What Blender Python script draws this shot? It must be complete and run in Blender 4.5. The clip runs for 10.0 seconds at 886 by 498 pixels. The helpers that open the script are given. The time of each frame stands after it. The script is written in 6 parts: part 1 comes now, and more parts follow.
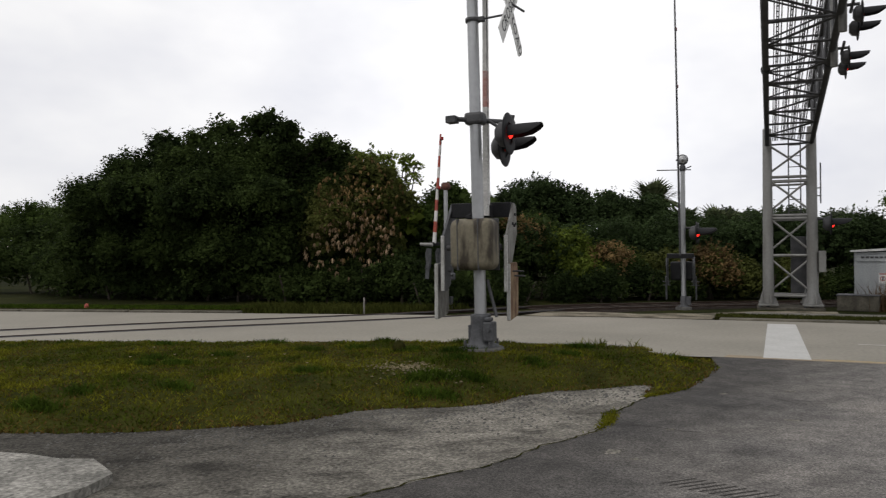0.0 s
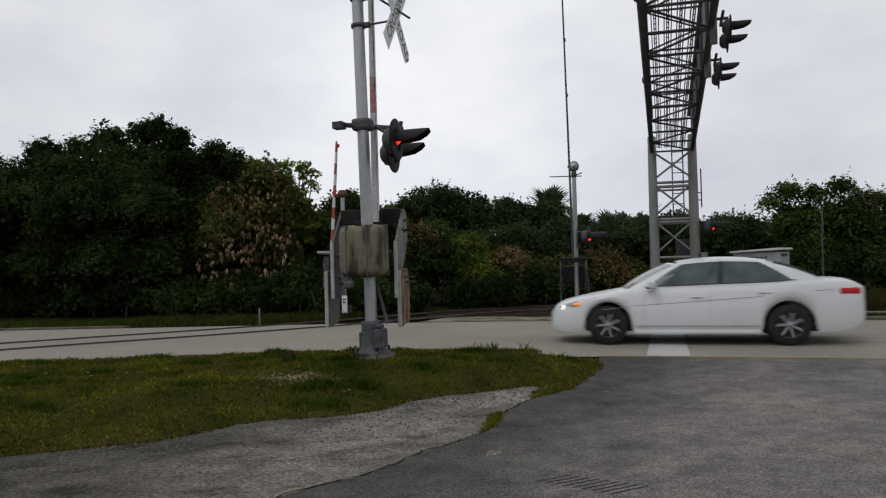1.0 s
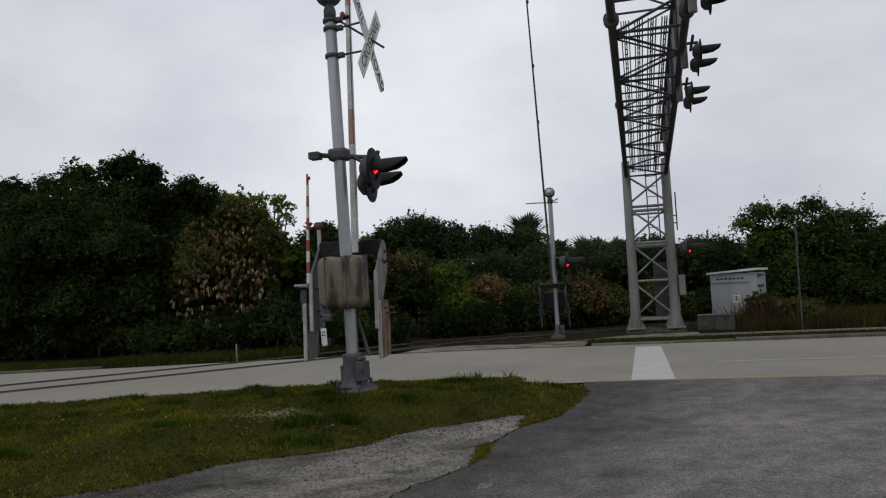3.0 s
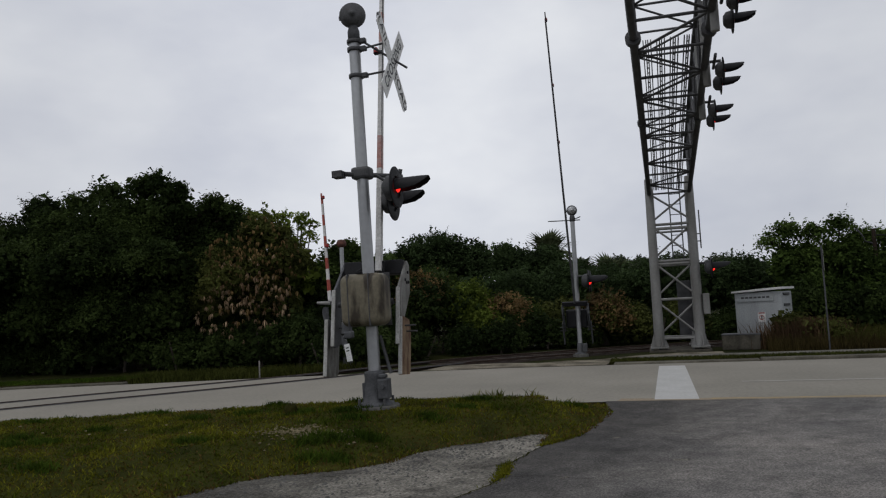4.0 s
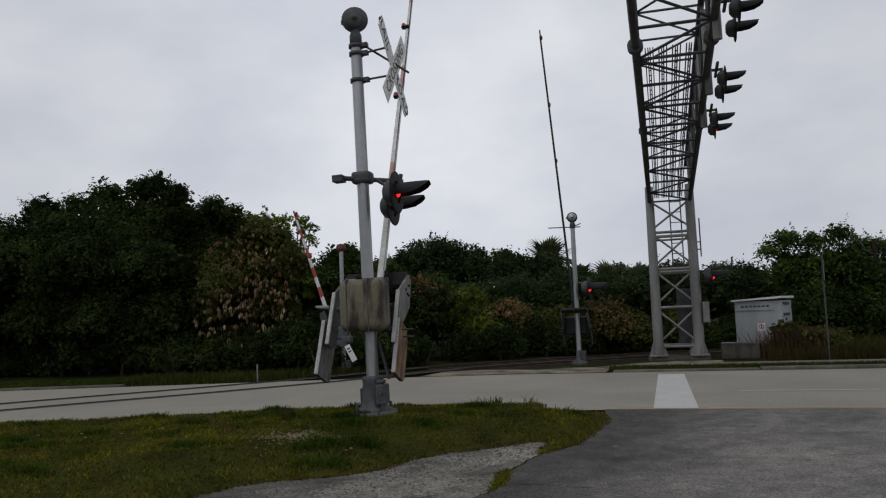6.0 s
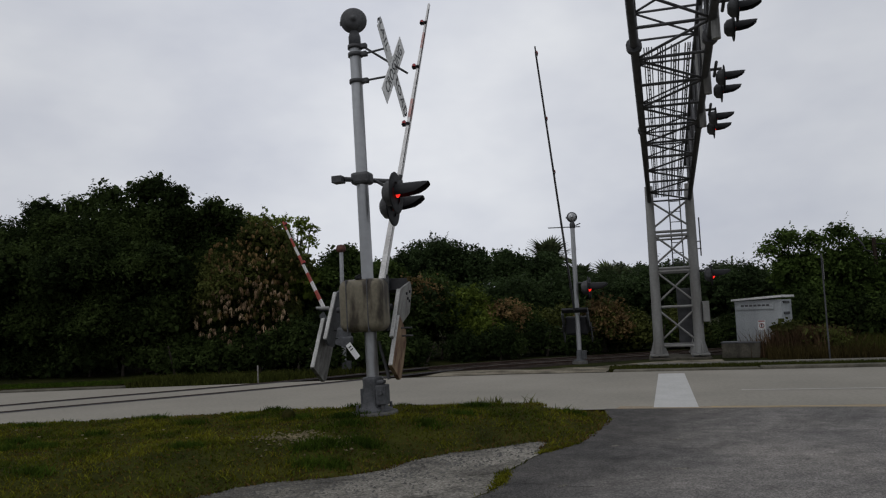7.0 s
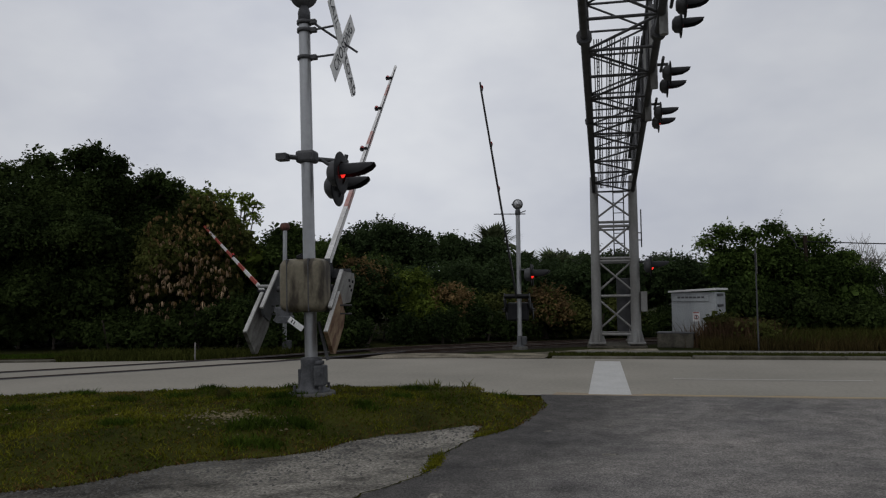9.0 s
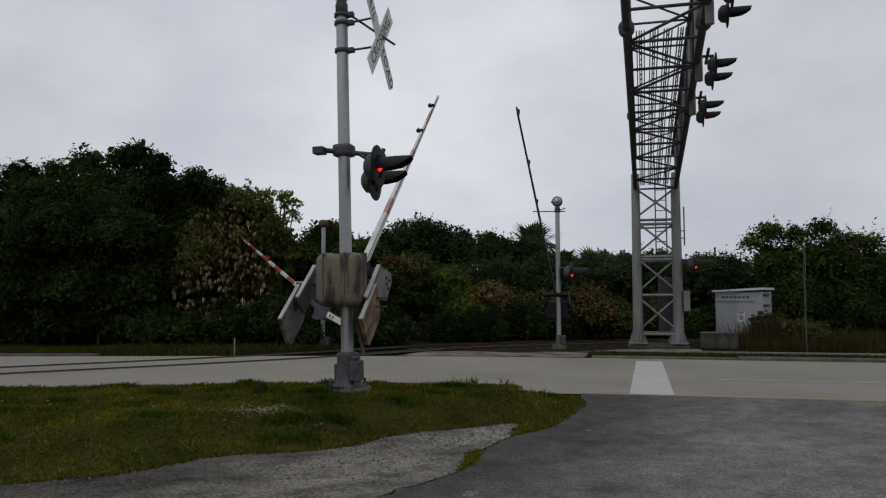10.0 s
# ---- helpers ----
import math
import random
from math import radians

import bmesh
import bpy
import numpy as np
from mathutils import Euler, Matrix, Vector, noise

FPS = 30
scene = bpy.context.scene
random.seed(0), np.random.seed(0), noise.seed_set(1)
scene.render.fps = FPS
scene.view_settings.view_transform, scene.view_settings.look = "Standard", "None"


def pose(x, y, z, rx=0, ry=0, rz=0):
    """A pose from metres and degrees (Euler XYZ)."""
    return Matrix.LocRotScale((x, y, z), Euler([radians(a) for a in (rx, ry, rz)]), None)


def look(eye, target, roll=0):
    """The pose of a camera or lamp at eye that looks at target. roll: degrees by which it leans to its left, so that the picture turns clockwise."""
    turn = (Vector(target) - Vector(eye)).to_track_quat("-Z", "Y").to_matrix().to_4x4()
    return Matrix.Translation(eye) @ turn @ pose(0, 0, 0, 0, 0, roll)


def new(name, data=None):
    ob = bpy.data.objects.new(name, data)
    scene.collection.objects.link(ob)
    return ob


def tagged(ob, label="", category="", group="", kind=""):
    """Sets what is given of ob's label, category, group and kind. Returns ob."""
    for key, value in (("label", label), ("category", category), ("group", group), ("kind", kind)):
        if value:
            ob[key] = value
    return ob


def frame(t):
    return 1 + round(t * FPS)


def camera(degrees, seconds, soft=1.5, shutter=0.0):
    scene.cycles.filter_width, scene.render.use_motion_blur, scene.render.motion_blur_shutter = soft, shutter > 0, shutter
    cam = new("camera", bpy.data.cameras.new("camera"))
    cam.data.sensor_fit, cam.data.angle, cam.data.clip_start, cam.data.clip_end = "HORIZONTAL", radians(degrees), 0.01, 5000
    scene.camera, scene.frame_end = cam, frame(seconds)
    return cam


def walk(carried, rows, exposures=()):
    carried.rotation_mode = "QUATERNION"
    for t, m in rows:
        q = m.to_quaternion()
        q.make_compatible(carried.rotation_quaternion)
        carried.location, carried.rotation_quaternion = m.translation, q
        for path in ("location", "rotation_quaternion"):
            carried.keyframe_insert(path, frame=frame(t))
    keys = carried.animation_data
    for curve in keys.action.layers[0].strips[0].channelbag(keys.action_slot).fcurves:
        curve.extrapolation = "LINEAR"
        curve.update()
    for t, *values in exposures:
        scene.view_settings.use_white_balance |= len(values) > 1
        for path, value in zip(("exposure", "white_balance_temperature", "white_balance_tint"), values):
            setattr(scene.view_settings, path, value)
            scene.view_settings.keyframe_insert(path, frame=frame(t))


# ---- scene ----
cam = camera(60.6, 10.0, soft=1.2, shutter=0.12)
# seconds, eye, (pitch, roll, yaw)
PATH = [
    (0, (-0.081, -0.193, 1.395), (0.52, 0.30, 22.68)),
    (0.5, (-0.008, -0.122, 1.346), (1.35, 1.00, 16.83)),
    (1, (0.086, -0.099, 1.369), (1.03, 1.40, 15.54)),
    (1.1, (0.077, -0.087, 1.366), (0.70, 1.58, 14.59)),
    (1.4, (0.048, -0.053, 1.358), (-0.45, 1.97, 14.62)),
    (1.5, (0.039, -0.041, 1.356), (-0.34, 1.90, 14.55)),
    (1.7, (0.009, -0.032, 1.356), (0.89, 2.34, 13.78)),
    (2, (-0.035, -0.019, 1.358), (1.58, 2.90, 13.15)),
    (3.5, (0.024, -0.005, 1.357), (4.14, 3.09, 14.59)),
    (4, (0.021, -0.042, 1.364), (4.62, 2.79, 15.46)),
    (4.5, (0.019, -0.007, 1.367), (4.88, 2.29, 15.50)),
    (5, (0.012, -0.009, 1.364), (5.08, 2.29, 15.40)),
    (5.5, (0.010, -0.008, 1.370), (5.02, 2.09, 15.37)),
    (7, (0.023, -0.020, 1.368), (5.05, 2.39, 15.43)),
    (7.5, (0.034, 0.011, 1.376), (5.54, 1.19, 14.42)),
    (8, (0.050, -0.021, 1.384), (5.19, 0.30, 11.82)),
    (8.5, (0.060, 0.001, 1.358), (4.53, 0.60, 10.28)),
    (9, (0.059, -0.004, 1.375), (3.64, 0.60, 11.25)),
    (9.5, (0.047, 0.121, 1.349), (2.61, 0.60, 12.92)),
    (10, (0.043, 0.138, 1.324), (3.64, 0.20, 14.16)),
]
walk(cam, [(t, pose(x, y, z, 90 + p, r, w)) for t, (x, y, z), (p, r, w) in PATH],
     exposures=[(0.0, 0.24, 6800, 11), (0.4, 0.07, 6650, 11), (0.9, -0.09, 6550, 11), (2.0, -0.16, 6500, 11), (3.3, -0.27, 6400, 11), (4.5, -0.34, 6400, 11), (7.0, -0.37, 6400, 11),
                (8.0, -0.43, 6400, 11), (9.5, -0.49, 6400, 11), (10.0, -0.42, 6400, 11)])

# ---- world and light: overcast sky, wide soft sun ----
world = bpy.data.worlds.new("overcast_sky")
scene.world = world
world.use_nodes = True
wn, wl = world.node_tree.nodes, world.node_tree.links
wn.clear()
w_out = wn.new("ShaderNodeOutputWorld")
w_bg = wn.new("ShaderNodeBackground")
w_sky = wn.new("ShaderNodeTexSky")
w_sky.sky_type = "NISHITA"
w_sky.sun_disc = False
w_sky.sun_elevation, w_sky.sun_rotation = radians(50), radians(200)
w_bg2 = wn.new("ShaderNodeBackground")
w_co = wn.new("ShaderNodeTexCoord")
w_map = wn.new("ShaderNodeMapping")
w_map.inputs["Scale"].default_value = (1.0, 1.0, 1.9)
w_no = wn.new("ShaderNodeTexNoise")
w_no.inputs["Scale"].default_value = 2.1
w_no.inputs["Detail"].default_value = 5.0
w_no.inputs["Roughness"].default_value = 0.55
w_ra = wn.new("ShaderNodeValToRGB")
w_ra.color_ramp.elements[0].position, w_ra.color_ramp.elements[1].position = 0.3, 0.66
w_ra.color_ramp.elements[0].color = (0.66, 0.69, 0.775, 1)
w_ra.color_ramp.elements[1].color = (0.955, 0.975, 1.0, 1)
w_add = wn.new("ShaderNodeAddShader")
wl.new(w_co.outputs["Generated"], w_map.inputs["Vector"])
wl.new(w_map.outputs["Vector"], w_no.inputs["Vector"])
wl.new(w_no.outputs["Fac"], w_ra.inputs["Fac"])
w_sep = wn.new("ShaderNodeSeparateXYZ")
wl.new(w_co.outputs["Generated"], w_sep.inputs[0])
w_turn = wn.new("ShaderNodeMapRange")
w_turn.inputs["From Min"].default_value, w_turn.inputs["From Max"].default_value = -1.0, 1.0
wl.new(w_sep.outputs[0], w_turn.inputs["Value"])
w_side = wn.new("ShaderNodeValToRGB")
w_side.color_ramp.interpolation = "EASE"
w_side.color_ramp.elements[0].position, w_side.color_ramp.elements[1].position = 0.08, 0.66
w_side.color_ramp.elements[0].color = (0.84, 0.84, 0.84, 1)
w_side.color_ramp.elements[1].color = (0.85, 0.85, 0.85, 1)
w_glow = w_side.color_ramp.elements.new(0.34)
w_glow.color = (1.02, 1.02, 1.02, 1)
wl.new(w_turn.outputs[0], w_side.inputs["Fac"])
w_mul = wn.new("ShaderNodeVectorMath")
w_mul.operation = "SCALE"
wl.new(w_ra.outputs["Color"], w_mul.inputs[0])
wl.new(w_side.outputs[0], w_mul.inputs["Scale"])
wl.new(w_mul.outputs[0], w_bg2.inputs["Color"])
wl.new(w_sky.outputs["Color"], w_bg.inputs["Color"])
w_bg.inputs["Strength"].default_value = 0.004
w_bg2.inputs["Strength"].default_value = 1.0
wl.new(w_bg.outputs[0], w_add.inputs[0])
wl.new(w_bg2.outputs[0], w_add.inputs[1])
wl.new(w_add.outputs[0], w_out.inputs["Surface"])

sun_data = bpy.data.lights.new("sun", "SUN")
sun_data.energy, sun_data.angle, sun_data.color = 0.5, radians(25), (1.0, 0.97, 0.93)
sun = new("sun", sun_data)
sun.matrix_world = look((-6, -8, 16), (0, 0, 0))


# ---- materials ----
def mat(name, base, rough=0.7, metal=0.0, dark=None, scale=6.0, spread=(0.35, 0.7), fine=60.0, bump=0.15,
        bump_dist=0.01, island=0.0, obj=0.0, emit=None, emit_power=0.0, trans=0.0, fine_mix=0.2, streak=1.0, spec=0.3):
    m = bpy.data.materials.new(name)
    m.use_nodes = True
    n, l = m.node_tree.nodes, m.node_tree.links
    b = n["Principled BSDF"]
    b.inputs["Roughness"].default_value = rough
    b.inputs["Metallic"].default_value = metal
    co = n.new("ShaderNodeTexCoord")
    mp = n.new("ShaderNodeMapping")
    mp.inputs["Scale"].default_value = (1, 1, streak)
    l.new(co.outputs["Object"], mp.inputs["Vector"])
    big = n.new("ShaderNodeTexNoise")
    big.inputs["Scale"].default_value, big.inputs["Detail"].default_value = scale, 6
    l.new(mp.outputs[0], big.inputs["Vector"])
    ramp = n.new("ShaderNodeValToRGB")
    ramp.color_ramp.elements[0].position, ramp.color_ramp.elements[1].position = spread
    d = dark or tuple(c * 0.65 for c in base)
    ramp.color_ramp.elements[0].color = (*d, 1)
    ramp.color_ramp.elements[1].color = (*base, 1)
    l.new(big.outputs["Fac"], ramp.inputs["Fac"])
    small = n.new("ShaderNodeTexNoise")
    small.inputs["Scale"].default_value, small.inputs["Detail"].default_value = fine, 4
    l.new(co.outputs["Object"], small.inputs["Vector"])
    hsv = n.new("ShaderNodeHueSaturation")
    l.new(ramp.outputs["Color"], hsv.inputs["Color"])
    fr = n.new("ShaderNodeMapRange")
    fr.clamp = False
    fr.inputs["From Min"].default_value, fr.inputs["From Max"].default_value = 0.3, 0.7
    fr.inputs["To Min"].default_value, fr.inputs["To Max"].default_value = 1 - fine_mix, 1 + fine_mix
    l.new(small.outputs["Fac"], fr.inputs["Value"])
    value = fr.outputs[0]
    if island or obj:
        src = n.new("ShaderNodeNewGeometry").outputs["Random Per Island"] if island else n.new("ShaderNodeObjectInfo").outputs["Random"]
        mr = n.new("ShaderNodeMapRange")
        k = island or obj
        mr.inputs["To Min"].default_value, mr.inputs["To Max"].default_value = 1 - k, 1 + k
        l.new(src, mr.inputs["Value"])
        mul = n.new("ShaderNodeMath")
        mul.operation = "MULTIPLY"
        l.new(mr.outputs[0], mul.inputs[0])
        l.new(value, mul.inputs[1])
        value = mul.outputs[0]
    l.new(value, hsv.inputs["Value"])
    last = hsv.outputs[0]
    b.inputs["Specular IOR Level"].default_value = spec
    l.new(last, b.inputs["Base Color"])
    if bump:
        bp = n.new("ShaderNodeBump")
        bp.inputs["Strength"].default_value, bp.inputs["Distance"].default_value = bump, bump_dist
        l.new(small.outputs["Fac"], bp.inputs["Height"])
        l.new(bp.outputs[0], b.inputs["Normal"])
    if emit:
        b.inputs["Emission Color"].default_value = (*emit, 1)
        b.inputs["Emission Strength"].default_value = emit_power
    if trans:
        tr = n.new("ShaderNodeBsdfTranslucent")
        l.new(last, tr.inputs["Color"])
        ms = n.new("ShaderNodeMixShader")
        ms.inputs[0].default_value = trans
        l.new(b.outputs[0], ms.inputs[1])
        l.new(tr.outputs[0], ms.inputs[2])
        l.new(ms.outputs[0], n["Material Output"].inputs["Surface"])
    return m


M_EARTH = mat("earth", (0.030, 0.032, 0.010), 0.95, dark=(0.012, 0.015, 0.005), scale=0.6, fine=9, bump=0.5, bump_dist=0.05, spec=0.02)
M_CONC = mat("road_concrete", (0.275, 0.255, 0.215), 0.85, dark=(0.215, 0.2, 0.168), scale=0.35, fine=16, bump=0.2, fine_mix=0.10, spec=0.1)
M_ASPH = mat("asphalt", (0.180, 0.166, 0.150), 0.85, dark=(0.120, 0.113, 0.106), scale=0.75, spread=(0.32, 0.66), fine=70, bump=0.8, bump_dist=0.015, fine_mix=0.3, spec=0.2)
M_APRON = mat("worn_apron", (0.225, 0.210, 0.180), 0.95, dark=(0.115, 0.107, 0.092), scale=1.1, spread=(0.36, 0.62), fine=34, bump=1.0, bump_dist=0.03, fine_mix=0.4, spec=0.1)
M_SLAB = mat("slab_concrete", (0.25, 0.24, 0.215), 0.9, dark=(0.14, 0.135, 0.12), scale=4, fine=30, bump=0.6, bump_dist=0.015, fine_mix=0.35, spec=0.15)
M_KERB = mat("kerb_concrete", (0.125, 0.115, 0.092), 0.9, dark=(0.07, 0.065, 0.05), scale=2.5, fine=30, bump=0.4, obj=0.12, spec=0.1)
M_WHITE = mat("road_paint", (0.44, 0.435, 0.415), 0.7, dark=(0.39, 0.385, 0.365), scale=2, fine=20, bump=0.1, fine_mix=0.08)
M_YELLOW = mat("yellow_paint", (0.36, 0.25, 0.09), 0.75, dark=(0.26, 0.225, 0.16), scale=3.5, fine=50, bump=0.15)
M_LINE = mat("worn_lane_paint", (0.38, 0.365, 0.33), 0.75, dark=(0.30, 0.285, 0.25), scale=3, fine=50, bump=0.1)
M_SOIL = mat("lawn_soil", (0.034, 0.031, 0.009), 0.95, dark=(0.018, 0.020, 0.005), scale=2.0, fine=40, bump=0.6, bump_dist=0.02, spec=0.02)
M_TURF = mat("turf", (0.052, 0.053, 0.0105), 0.95, dark=(0.025, 0.028, 0.007), scale=2.0, fine=45, bump=0.8, bump_dist=0.03, spec=0.02)
M_GRASS = mat("grass", (0.118, 0.116, 0.011), 0.85, dark=(0.040, 0.056, 0.006), scale=1.3, spread=(0.4, 0.6), fine=8, bump=0, island=0.45, trans=0.25, spec=0.02)
M_DRYG = mat("dry_grass", (0.115, 0.074, 0.022), 0.85, dark=(0.055, 0.036, 0.012), scale=1.5, fine=8, bump=0, island=0.4, trans=0.2, spec=0.02)
M_TUFT = mat("tuft_grass", (0.050, 0.080, 0.010), 0.85, dark=(0.028, 0.048, 0.006), scale=1.3, fine=8, bump=0, island=0.4, trans=0.25, spec=0.02)
M_ROUGH = mat("rough_grass", (0.062, 0.046, 0.017), 0.85, dark=(0.032, 0.026, 0.010), scale=0.8, fine=8, bump=0, island=0.4, trans=0.2, spec=0.02)
M_FOOT = mat("weathered_footing", (0.125, 0.122, 0.112), 0.9, dark=(0.065, 0.063, 0.058), scale=4, fine=25, bump=0.5, bump_dist=0.012, spec=0.1)
M_VERGE = mat("verge_grass", (0.055, 0.060, 0.014), 0.85, dark=(0.030, 0.036, 0.008), scale=1.3, fine=8, bump=0, island=0.4, trans=0.2, spec=0.02)
M_WEED = mat("dry_weed", (0.120, 0.076, 0.042), 0.9, dark=(0.070, 0.045, 0.026), scale=1.2, fine=8, bump=0, island=0.4, trans=0.2, spec=0.02)
M_GROOVE = mat("dark_groove", (0.060, 0.056, 0.052), 0.95, dark=(0.045, 0.042, 0.039), scale=8, fine=60, bump=0.2, spec=0.05)
M_BARE = mat("bare_sand", (0.20, 0.165, 0.10), 0.95, dark=(0.10, 0.085, 0.05), scale=5, fine=40, bump=0.6, bump_dist=0.02, spec=0.1)
M_RAIL = mat("rail_steel", (0.075, 0.052, 0.042), 0.5, 0.4, dark=(0.055, 0.038, 0.03), scale=5, fine=50)
M_RUBBER = mat("crossing_rubber", (0.055, 0.055, 0.058), 0.8, scale=3, fine=40)
M_BALLAST = mat("ballast", (0.034, 0.025, 0.020), 0.95, dark=(0.016, 0.012, 0.010), scale=7, fine=26, bump=1.0, bump_dist=0.05, fine_mix=0.5, spec=0.05)
M_TIE = mat("tie_wood", (0.036, 0.026, 0.02), 0.9, scale=6, fine=30, obj=0.2, spec=0.1)
M_ALU = mat("weathered_aluminium", (0.40, 0.405, 0.41), 0.38, 0.6, dark=(0.29, 0.295, 0.30), scale=4, fine=14, bump=0.02, streak=0.15, fine_mix=0.06)
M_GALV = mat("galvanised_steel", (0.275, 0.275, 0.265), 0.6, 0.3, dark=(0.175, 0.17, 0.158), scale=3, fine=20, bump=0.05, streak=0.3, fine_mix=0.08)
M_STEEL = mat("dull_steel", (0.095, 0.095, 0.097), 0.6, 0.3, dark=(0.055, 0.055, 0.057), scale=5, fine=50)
M_CAST = mat("grey_cast_iron", (0.098, 0.101, 0.106), 0.65, 0.2, dark=(0.055, 0.056, 0.059), scale=7, fine=40, bump=0.25)
M_GREYP = mat("grey_plate", (0.20, 0.197, 0.183), 0.65, 0.1, dark=(0.080, 0.074, 0.064), scale=8, spread=(0.38, 0.62), fine=40, streak=0.4)
M_BOX = mat("stained_cover", (0.145, 0.127, 0.088), 0.6, 0.0, dark=(0.038, 0.030, 0.020), scale=8.0, spread=(0.42, 0.57), fine=25, bump=0.1, streak=0.3, fine_mix=0.15)
M_RUST = mat("rusty_plate", (0.23, 0.16, 0.095), 0.8, 0.1, dark=(0.10, 0.05, 0.028), scale=9, spread=(0.4, 0.6), fine=30, bump=0.3, streak=0.4)
M_BLACK = mat("black_hood", (0.016, 0.016, 0.018), 0.6, dark=(0.010, 0.010, 0.011), scale=6, fine=40, bump=0.05, spec=0.2)
M_LENS = mat("red_lens", (0.30, 0.012, 0.012), 0.15, dark=(0.2, 0.008, 0.008), scale=8, fine=40, bump=0)
M_LIT = mat("lit_red_lens", (0.6, 0.02, 0.015), 0.2, scale=8, fine=40, bump=0, emit=(1.0, 0.03, 0.02), emit_power=1.5)
M_SIGN = mat("sign_white", (0.74, 0.74, 0.72), 0.5, dark=(0.62, 0.62, 0.6), scale=6, fine=40, bump=0)
M_INK = mat("sign_black", (0.02, 0.02, 0.022), 0.5, scale=6, fine=40, bump=0)
M_ARMW = mat("arm_white", (0.66, 0.65, 0.63), 0.5, dark=(0.52, 0.51, 0.49), scale=7, fine=40, bump=0)
M_ARMR = mat("arm_red", (0.36, 0.07, 0.045), 0.5, dark=(0.26, 0.055, 0.04), scale=7, fine=40, bump=0)
M_PLINTH = mat("brown_stained_concrete", (0.105, 0.096, 0.076), 0.9, dark=(0.05, 0.046, 0.036), scale=4, fine=25, bump=0.5, bump_dist=0.012, spec=0.1)
M_CABIN = mat("grey_cabinet_paint", (0.39, 0.41, 0.415), 0.5, dark=(0.29, 0.305, 0.31), scale=2.5, fine=40, bump=0.05, streak=0.3)
# pale tone that paints light onto the front edges of the gate plates
M_EDGE = mat("lit_edge", (0.48, 0.475, 0.455), 0.7, dark=(0.30, 0.295, 0.275), scale=9, fine=40, bump=0.1, streak=0.4)
M_RUSTRED = mat("rust_red_iron", (0.15, 0.062, 0.045), 0.8, 0.1, dark=(0.075, 0.036, 0.03), scale=9, fine=40, bump=0.3)
M_SHOULDER = mat("broken_shoulder", (0.215, 0.19, 0.145), 0.95, dark=(0.085, 0.075, 0.055), scale=1.6, spread=(0.38, 0.6), fine=25, bump=0.9, bump_dist=0.02, fine_mix=0.35, spec=0.05)
M_FADED = mat("faded_arm_red", (0.40, 0.17, 0.14), 0.6, dark=(0.46, 0.36, 0.34), scale=9, fine=40, bump=0)
M_WALKWAY = mat("weathered_footway", (0.165, 0.155, 0.13), 0.9, dark=(0.10, 0.094, 0.078), scale=1.5, fine=20, bump=0.3, spec=0.1)
M_STAIN = mat("sandy_stain", (0.31, 0.235, 0.15), 0.95, dark=(0.235, 0.205, 0.16), scale=1.2, fine=30, bump=0.4, fine_mix=0.25, spec=0.05)
M_ROOFW = mat("white_cabinet_roof", (0.72, 0.72, 0.71), 0.5, dark=(0.6, 0.6, 0.58), scale=3, fine=40, bump=0.05)
M_BARK = mat("bark", (0.07, 0.058, 0.045), 0.95, dark=(0.04, 0.032, 0.025), scale=6, fine=25, bump=0.8, bump_dist=0.02, streak=0.3)
M_BAREW = mat("bleached_wood", (0.30, 0.28, 0.26), 0.9, scale=6, fine=25, bump=0.4)


def leafmat(name, base, dark, island=0.33, scale=0.75):
    # base raised, dark lowered: coarse noise paints clump-sized light and shade into the leaves
    return mat(name, tuple(c * 1.16 for c in base), 0.6, dark=tuple(c * 0.84 for c in dark), scale=scale, spread=(0.4, 0.62), fine=5, bump=0, island=island, trans=0.3, fine_mix=0.2, spec=0.02)


L_DARK = leafmat("leaf_dark", (0.039, 0.057, 0.016), (0.020, 0.032, 0.010))
L_MID = leafmat("leaf_mid", (0.052, 0.078, 0.020), (0.030, 0.047, 0.012))
L_FRESH = leafmat("leaf_fresh", (0.135, 0.175, 0.030), (0.075, 0.105, 0.018))
L_LIGHT = leafmat("leaf_light", (0.068, 0.104, 0.024), (0.034, 0.056, 0.014))
L_OLIVE = leafmat("leaf_olive", (0.078, 0.088, 0.024), (0.040, 0.047, 0.013))
L_PINK = leafmat("seed_pods", (0.46, 0.34, 0.215), (0.23, 0.145, 0.085), scale=1.0)
L_HUSK = leafmat("dry_husks", (0.25, 0.165, 0.072), (0.12, 0.08, 0.035), scale=1.0)
# frond green lifted to paint in haze and offset the backlight
L_PALM = leafmat("leaf_palm_hazed", (0.095, 0.112, 0.055), (0.058, 0.070, 0.034))
L_DEEP = leafmat("leaf_deep", (0.040, 0.061, 0.023), (0.024, 0.038, 0.014))
L_DRY = leafmat("leaf_dry", (0.19, 0.125, 0.055), (0.09, 0.06, 0.028))
# paler and greyer green: distance haze painted into the leaves
L_HAZED = leafmat("leaf_far_hazed", (0.070, 0.086, 0.050), (0.046, 0.058, 0.034))


